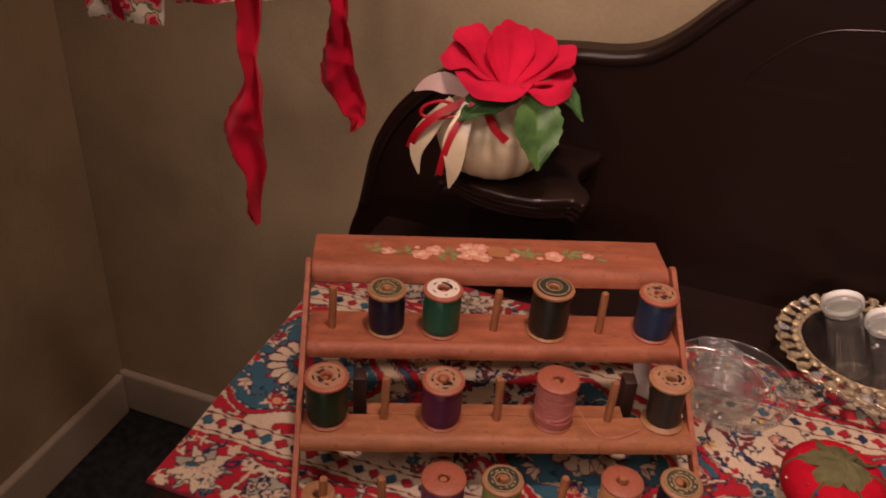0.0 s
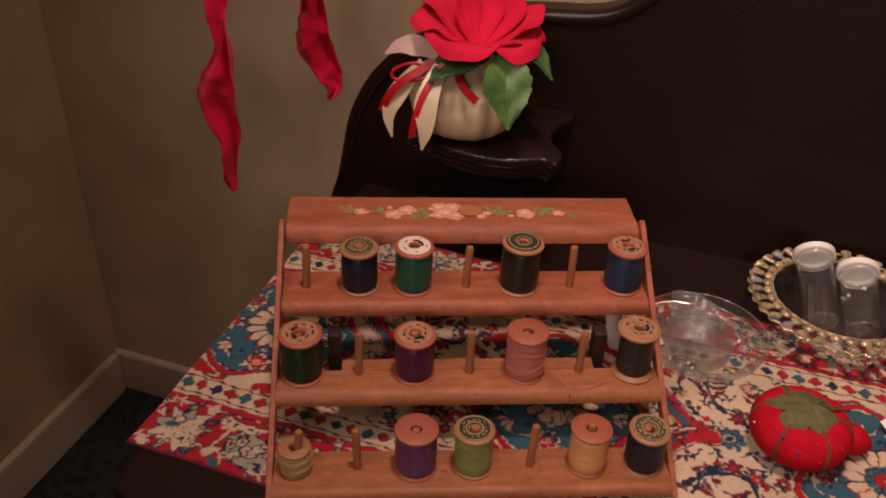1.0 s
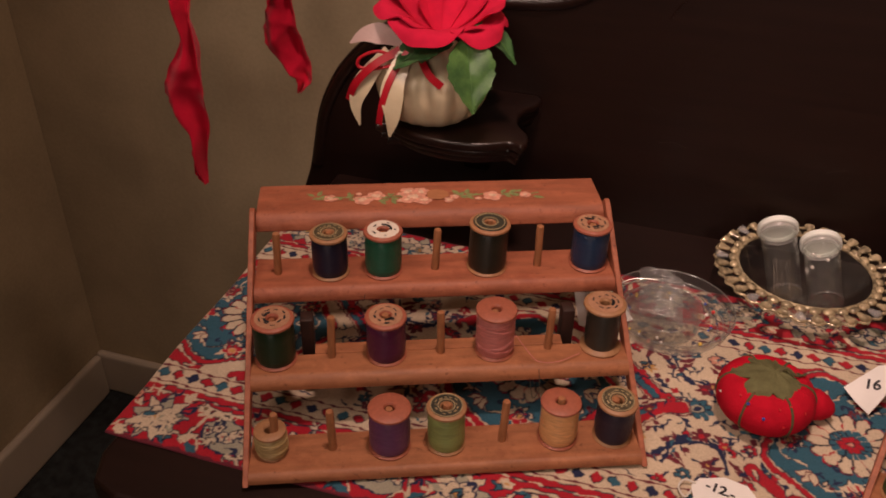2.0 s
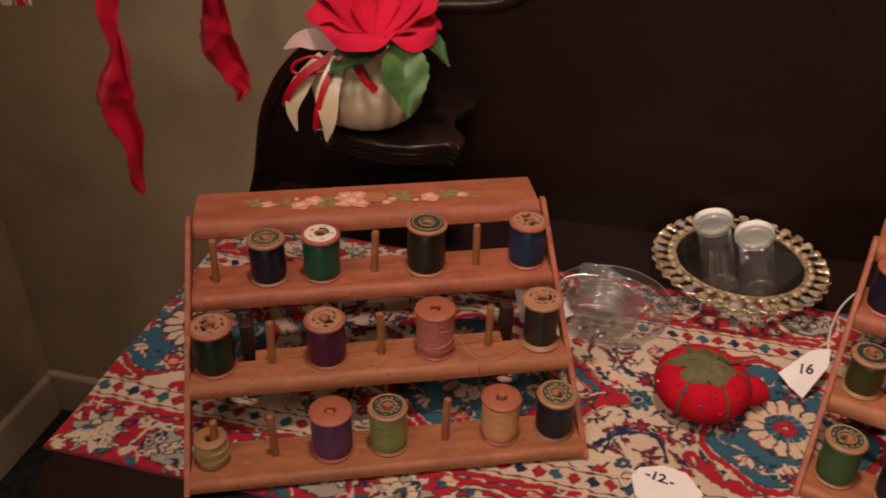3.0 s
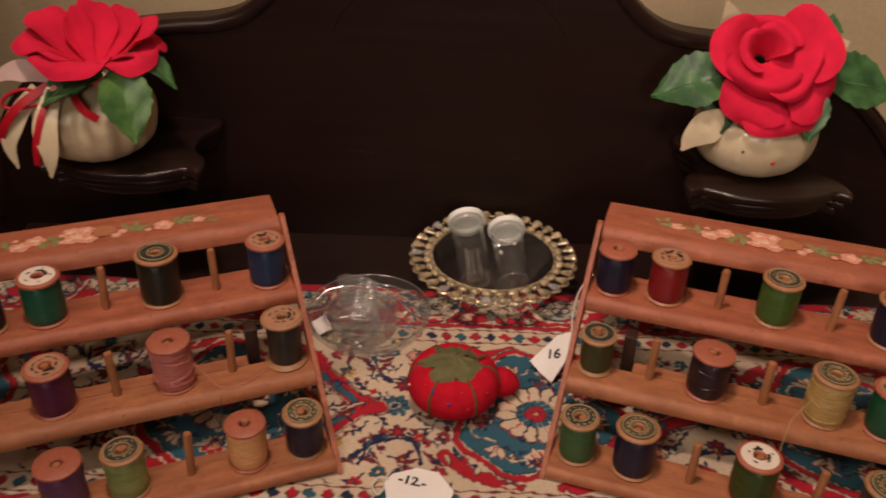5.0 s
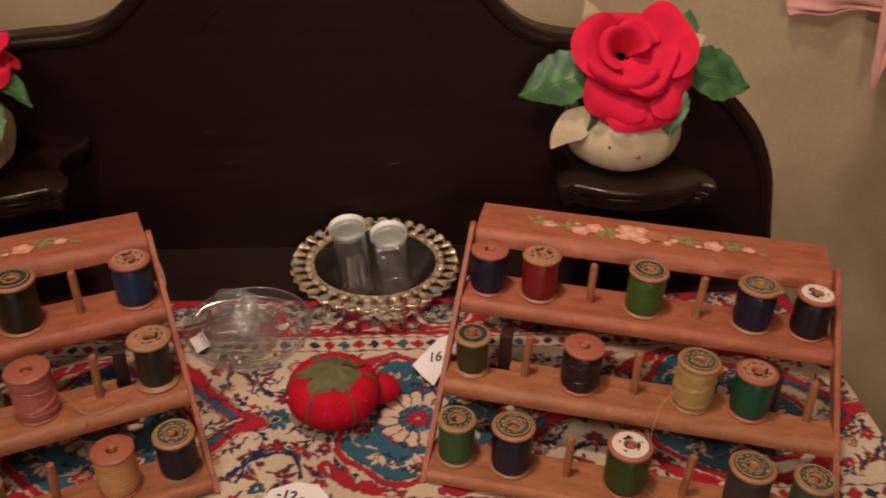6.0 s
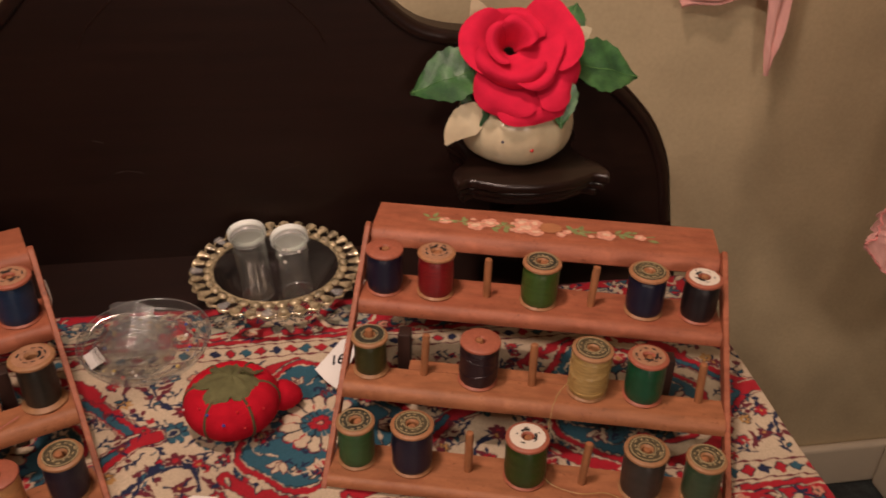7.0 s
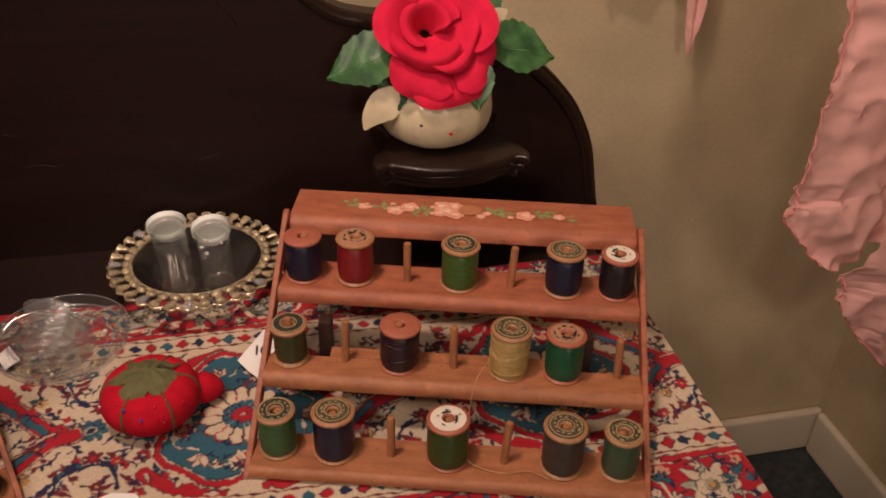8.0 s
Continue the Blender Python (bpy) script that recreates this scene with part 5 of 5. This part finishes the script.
strip([(-0.010, -0.042, 0.078), (-0.020, -0.0580, 0.058), (-0.026, -0.0660, 0.036), (-0.030, -0.0660, 0.014)], 0.0060, RIBBON, pin_a, "ribbon_tail", "narrow red satin ribbon")
strip([(-0.018, -0.040, 0.078), (-0.040, -0.052, 0.064), (-0.056, -0.056, 0.046), (-0.064, -0.054, 0.028)], 0.007, RIBBON, pin_a, "ribbon_tail", "narrow red satin ribbon")
part("ribbon_loop", tube(smooth_line([(-0.020, -0.040, 0.068), (-0.036, -0.046, 0.076), (-0.052, -0.050, 0.070), (-0.054, -0.052, 0.062), (-0.042, -0.050, 0.060), (-0.022, -0.044, 0.064)], 6), 0.0016, 8), RIBBON, pin_a, "red ribbon loop")
strip([(0.002, -0.044, 0.076), (0.014, -0.0545, 0.064), (0.026, -0.0540, 0.054)], 0.007, RIBBON, pin_a, "ribbon_tail", "narrow red satin ribbon")

# the one whose rose faces the room
PR = (0.4635, 0.048, SHELFZ + 0.0005)
pin_b = thing("rose_pincushion", pose(*PR), "ivory satin pincushion with facing red felt rose and pins", "pincushion", "rose pincushions")
pouch(pin_b, 0.0545, 0.071, SATIN, 7, 13)
HEART = pose(-0.005, -0.028, 0.100, 52, -4, 0) @ Matrix.Scale(0.90, 4)
CUP = HEART @ pose(-0.009, 0.015, 0)
for az, span, prof in ((-128, 46, ((0.016, -0.004), (0.038, 0.004), (0.050, 0.003), (0.058, -0.004))), (-76, 52, ((0.016, -0.008), (0.042, -0.001), (0.056, -0.002), (0.064, -0.009))), (-34, 42, ((0.016, -0.004), (0.040, 0.004), (0.052, 0.003), (0.060, -0.003)))):
    part("petal", wrap_petal(az, span, prof, 0.0030), REDFELT, pin_b, m=HEART)
for az, span, prof in ((160, 62, ((0.008, -0.004), (0.026, 0.004), (0.040, 0.012), (0.051, 0.010))), (70, 60, ((0.008, -0.004), (0.026, 0.003), (0.036, 0.008), (0.042, 0.003))), (14, 50, ((0.008, -0.006), (0.030, 0.000), (0.054, 0.014), (0.068, 0.017))), (-45, 50, ((0.008, -0.004), (0.028, 0.006), (0.046, 0.018), (0.052, 0.014))),
                       (-108, 68, ((0.006, -0.004), (0.022, 0.010), (0.034, 0.021), (0.040, 0.017), (0.042, 0.009))), (172, 80, ((0.006, -0.010), (0.014, 0.012), (0.021, 0.022), (0.027, 0.020))), (50, 70, ((0.006, -0.010), (0.012, 0.010), (0.019, 0.022), (0.026, 0.020)))):
    part("petal", wrap_petal(az, span, prof, 0.0020), REDFELT, pin_b, m=CUP)
fabric_leaf(0.066, 0.054, LEAF, pin_b, pose(-0.039, -0.018, 0.091, -16, -38, 100), 0.25, 0.20)
fabric_leaf(0.066, 0.056, LEAF, pin_b, pose(0.046, -0.016, 0.092, -8, 38, -98), 0.25, 0.16)
fabric_leaf(0.040, 0.030, LEAF, pin_b, pose(-0.040, -0.020, 0.074, -58, 0, 160), 0.25, 0.1)
fabric_leaf(0.046, 0.030, LEAF, pin_b, pose(0.030, -0.034, 0.088, -54, 0, 176), 0.25, 0.1)
fabric_leaf(0.036, 0.028, LEAF, pin_b, pose(0.052, 0.026, 0.104, 50, 0, -30), 0.25, 0.1)
strip([(-0.030, -0.030, 0.056), (-0.050, -0.036, 0.052), (-0.064, -0.036, 0.040), (-0.072, -0.034, 0.026)], 0.030, SATIN, pin_b, "satin_tail", "ivory satin tail", 0.0008, 0.0, 0.55)
strip([(-0.030, 0.014, 0.110), (-0.036, 0.014, 0.130), (-0.044, 0.012, 0.148)], 0.022, SATIN, pin_b, "satin_tail", "ivory satin tail", 0.0008, 0.0, 0.55)
strip([(0.050, 0.016, 0.096), (0.062, 0.014, 0.110), (0.070, 0.012, 0.116)], 0.018, SATIN, pin_b, "satin_tail", "ivory satin tail", 0.0008, 0.0, 0.55)
for x, z, c in ((-0.012, 0.041, 4), (-0.022, 0.034, 4), (0.004, 0.026, 3)):
    bm = bmesh.new()
    bmesh.ops.create_uvsphere(bm, u_segments=10, v_segments=6, radius=0.0023)
    depth = 0.0532 * math.sqrt(max(0.0, 1 - (x / 0.056) ** 2)) * (1.0 if z < 0.035 else 0.965)
    part("pin_head", bm, BEADS[c], pin_b, "round pin head", m=pose(x, -depth, z))


# ---- hanging cloths ----
def hanging(points_left, points_right, y, mat, name, parent, label, wave, folds, seed=0, thick=0.0008, nu=14, nv=56, edge=0.0):
    """Cloth between a left and a right edge given from the top down, in x and z."""
    a = smooth_line([(x, 0, z) for x, z in points_left], 5)
    b = smooth_line([(x, 0, z) for x, z in points_right], 5)

    def at(line, v):
        f = v * (len(line) - 1)
        i = min(len(line) - 2, int(f))
        return line[i].lerp(line[i + 1], f - i)

    def fn(u, v):
        p = at(a, v).lerp(at(b, v), u)
        d = wave * math.sin(u * folds * math.pi + seed + 1.3 * math.sin(v * 3 + seed)) + 0.4 * wave * math.sin(v * 11 + u * 5 + seed) + 0.2 * wave * math.sin(v * 31 - u * 9 + seed)
        q = Vector((p.x * 14 + seed, p.z * 10, seed))
        d += wave * (0.55 * noise.noise(q) + 0.35 * noise.noise(q * 2.3) + 0.22 * noise.noise(q * 5.1))
        if edge:
            # crumpled cloth: ridged creases, and a frilled edge
            ridge = 1 - abs(noise.noise(q * 1.6 + Vector((9, 2, 4)))) * 3
            sharp = 1 - abs(noise.noise(Vector((p.x * 22 + p.z * 9, p.z * 15 - p.x * 6, seed + 7)))) * 3
            d -= wave * (0.9 * max(0.0, ridge) + 0.7 * max(0.0, sharp))
            p = p + Vector((edge * (1 - u) ** 6 * (math.sin(v * 95 + seed) + 0.6 * math.sin(v * 171)), 0, 0))
        return p.x, y + d, p.z
    return part(name, sheet(fn, nu, nv, thick), mat, parent, label)


FLORAL = material("white_floral_cotton", (0.62, 0.55, 0.46), 0.85, vary=0.1, scale=30, bump=0.3, fine=900, spec=0.15)
nt = FLORAL.node_tree
vor = nt.nodes.new("ShaderNodeTexVoronoi")
vor.inputs["Scale"].default_value = 30
warp = nt.nodes.new("ShaderNodeTexNoise")
warp.inputs["Scale"].default_value = 60
nt.links.new(nt.nodes["Texture Coordinate"].outputs["Object"], warp.inputs["Vector"])
bend = nt.nodes.new("ShaderNodeMix")
bend.data_type, bend.blend_type = "RGBA", "LINEAR_LIGHT"
bend.inputs["Factor"].default_value = 0.02
nt.links.new(nt.nodes["Texture Coordinate"].outputs["Object"], bend.inputs["A"])
nt.links.new(warp.outputs["Color"], bend.inputs["B"])
nt.links.new(bend.outputs["Result"], vor.inputs["Vector"])
rp = nt.nodes.new("ShaderNodeValToRGB")
rp.color_ramp.interpolation = "CONSTANT"
rp.color_ramp.elements[0].position, rp.color_ramp.elements[0].color = 0.0, (0.02, 0.01, 0.02, 1)
rp.color_ramp.elements[1].position, rp.color_ramp.elements[1].color = 0.12, (0.45, 0.015, 0.04, 1)
for pos, c in ((0.42, (0.62, 0.22, 0.22, 1)), (0.52, (0.09, 0.16, 0.06, 1)), (0.58, (0.58, 0.52, 0.42, 1))):
    rp.color_ramp.elements.new(pos).color = c
nt.links.new(vor.outputs["Distance"], rp.inputs[0])
nt.links.new(rp.outputs[0], nt.nodes["Principled BSDF"].inputs["Base Color"])
apron = thing("hanging_apron", pose(0, 0, 0), "white floral cotton apron with red ties, hanging", "apron")
hanging([(-0.57, 1.13), (-0.568, 1.08), (-0.566, 1.014)], [(-0.476, 1.13), (-0.474, 1.08), (-0.478, 1.020)], 0.0, FLORAL, "pocket", apron, "floral printed pocket", 0.004, 2.5, 1)
hanging([(-0.473, 1.13), (-0.473, 1.09), (-0.473, 1.038)], [(-0.33, 1.13), (-0.33, 1.10), (-0.33, 1.066)], 0.012, FLORAL, "skirt", apron, "white printed hem", 0.005, 4, 2)
hanging([(-0.335, 1.16), (-0.331, 1.13), (-0.330, 1.094), (-0.330, 1.067), (-0.329, 1.028), (-0.354, 0.979), (-0.351, 0.955), (-0.334, 0.936), (-0.334, 0.901), (-0.329, 0.886)],
        [(-0.312, 1.16), (-0.308, 1.13), (-0.307, 1.098), (-0.310, 1.051), (-0.309, 1.002), (-0.309, 0.980), (-0.313, 0.955), (-0.319, 0.930), (-0.324, 0.905), (-0.325, 0.886)], -0.10, REDCLOTH, "tie", apron, "long red cotton tie", 0.0055, 2.6, 1.0, nu=22, nv=130, edge=0.0007)
hanging([(-0.356, 1.16), (-0.358, 1.10), (-0.358, 1.032), (-0.362, 0.989), (-0.370, 0.952), (-0.354, 0.925), (-0.334, 0.906), (-0.333, 0.888)],
        [(-0.332, 1.16), (-0.332, 1.10), (-0.332, 1.036), (-0.330, 0.988), (-0.320, 0.945), (-0.313, 0.908), (-0.320, 0.897), (-0.329, 0.887)], 0.12, REDCLOTH, "tie", apron, "shorter red cotton tie", 0.0055, 2.4, 3.2, nu=22, nv=130, edge=0.0007)
pinkcloth = thing("pink_handkerchief", pose(0, 0, 0), "crumpled sheer pink cotton cloth hanging by the wall", "cloth")
hanging([(0.866, 1.16), (0.866, 1.11), (0.867, 1.056), (0.870, 1.005), (0.870, 0.961), (0.867, 0.933), (0.869, 0.880), (0.865, 0.846), (0.867, 0.823), (0.857, 0.813), (0.886, 0.781), (0.913, 0.751), (0.945, 0.733)],
        [(1.351, 1.16), (1.345, 1.12), (1.34, 1.07), (1.33, 1.02), (1.31, 0.98), (1.28, 0.95), (1.25, 0.93), (1.22, 0.91), (1.19, 0.89), (1.16, 0.87), (1.12, 0.85), (1.07, 0.82), (1.02, 0.79)], 0.02, PINK, "upper_fold", pinkcloth, "", 0.0060, 5, 0.5, nu=64, nv=130, edge=0.0022)
hanging([(1.02, 0.86), (0.990, 0.800), (0.962, 0.755), (0.945, 0.731), (0.955, 0.714), (0.951, 0.698), (0.980, 0.658), (1.006, 0.627), (1.075, 0.562)],
        [(1.26, 0.92), (1.25, 0.86), (1.24, 0.80), (1.23, 0.76), (1.22, 0.72), (1.21, 0.68), (1.19, 0.63), (1.16, 0.59), (1.12, 0.552)], 0.004, PINK, "lower_fold", pinkcloth, "", 0.0060, 4, 2.5, nu=48, nv=110, edge=0.0022)
for hem, yy in (([(0.867, 1.056), (0.870, 1.005), (0.870, 0.961), (0.867, 0.933), (0.869, 0.880), (0.865, 0.846), (0.867, 0.823), (0.857, 0.813), (0.886, 0.781), (0.913, 0.751), (0.945, 0.733)], 0.018), ([(0.945, 0.731), (0.955, 0.714), (0.951, 0.698), (0.980, 0.658), (1.006, 0.627), (1.075, 0.562)], 0.003)):
    line = smooth_line([(x, yy, z) for x, z in hem], 7)
    part("rolled_hem", tube([p + Vector((0.0010 * math.sin(i * 0.9) + 0.0008 * math.sin(i * 2.3), 0.002 * math.sin(i * 1.7), 0.0012 * math.cos(i * 1.3))) for i, p in enumerate(line)], 0.0012, 6), PINKHEM, pinkcloth, "rolled deeper pink hem")
bow = thing("pink_bow", pose(0, 0, 0), "pink fabric bow with a dangling tail on the wall", "bow")
hanging([(0.752, 1.12), (0.750, 1.05), (0.751, 0.992), (0.756, 0.972)], [(0.905, 1.12), (0.905, 1.05), (0.904, 0.995), (0.900, 0.984)], 0.362, PINK, "loop", bow, "", 0.007, 4, 1.5, nu=20)
hanging([(0.868, 1.10), (0.869, 1.0), (0.876, 0.940), (0.882, 0.905), (0.886, 0.880)], [(0.902, 1.10), (0.902, 1.0), (0.899, 0.935), (0.894, 0.905), (0.892, 0.879)], 0.350, PINK, "tail", bow, "", 0.003, 3, 0.2)

# ---- stray threads ----
def stray(points, mat, label, r=0.0003):
    ob = part("loose_thread", tube(smooth_line(points, 8), r, 5), mat, None, label)
    return tagged(ob, "", "thread", "loose threads")


def on_rack(m, pts):
    return [m @ Vector((u, -f, z - 0.8)) for u, f, z in pts]


stray(on_rack(B, [(0.030, 0.152, 0.872), (0.018, 0.168, 0.862), (0.014, 0.182, 0.838), (0.012, 0.195, 0.822), (0.018, 0.205, 0.813), (0.040, 0.212, 0.8125), (0.060, 0.208, 0.8118), (0.075, 0.214, 0.8115)]), THREADS["tan"], "loose tan thread trailing from its spool")
stray(on_rack(A, [(0.058, 0.143, 0.866), (0.066, 0.152, 0.858), (0.074, 0.160, 0.8530), (0.090, 0.160, 0.8522), (0.108, 0.152, 0.8525)]), THREADS["pink"], "loose pink thread across the shelf")
stray(on_rack(A, [(0.066, 0.170, 0.845), (0.068, 0.178, 0.832), (0.070, 0.186, 0.850), (0.073, 0.168, 0.852)]), THREADS["slate"], "loose grey thread hanging below the shelf")

part("crack", tube(on_rack(A, [(-0.0585, 0.0985, 0.8835), (-0.0578, 0.1015, 0.8790), (-0.0586, 0.1019, 0.8745)]), 0.00035, 4), INK, bpy.data.objects["spool_rack"], "thin crack in the shelf edge", m=RACK_A.inverted())
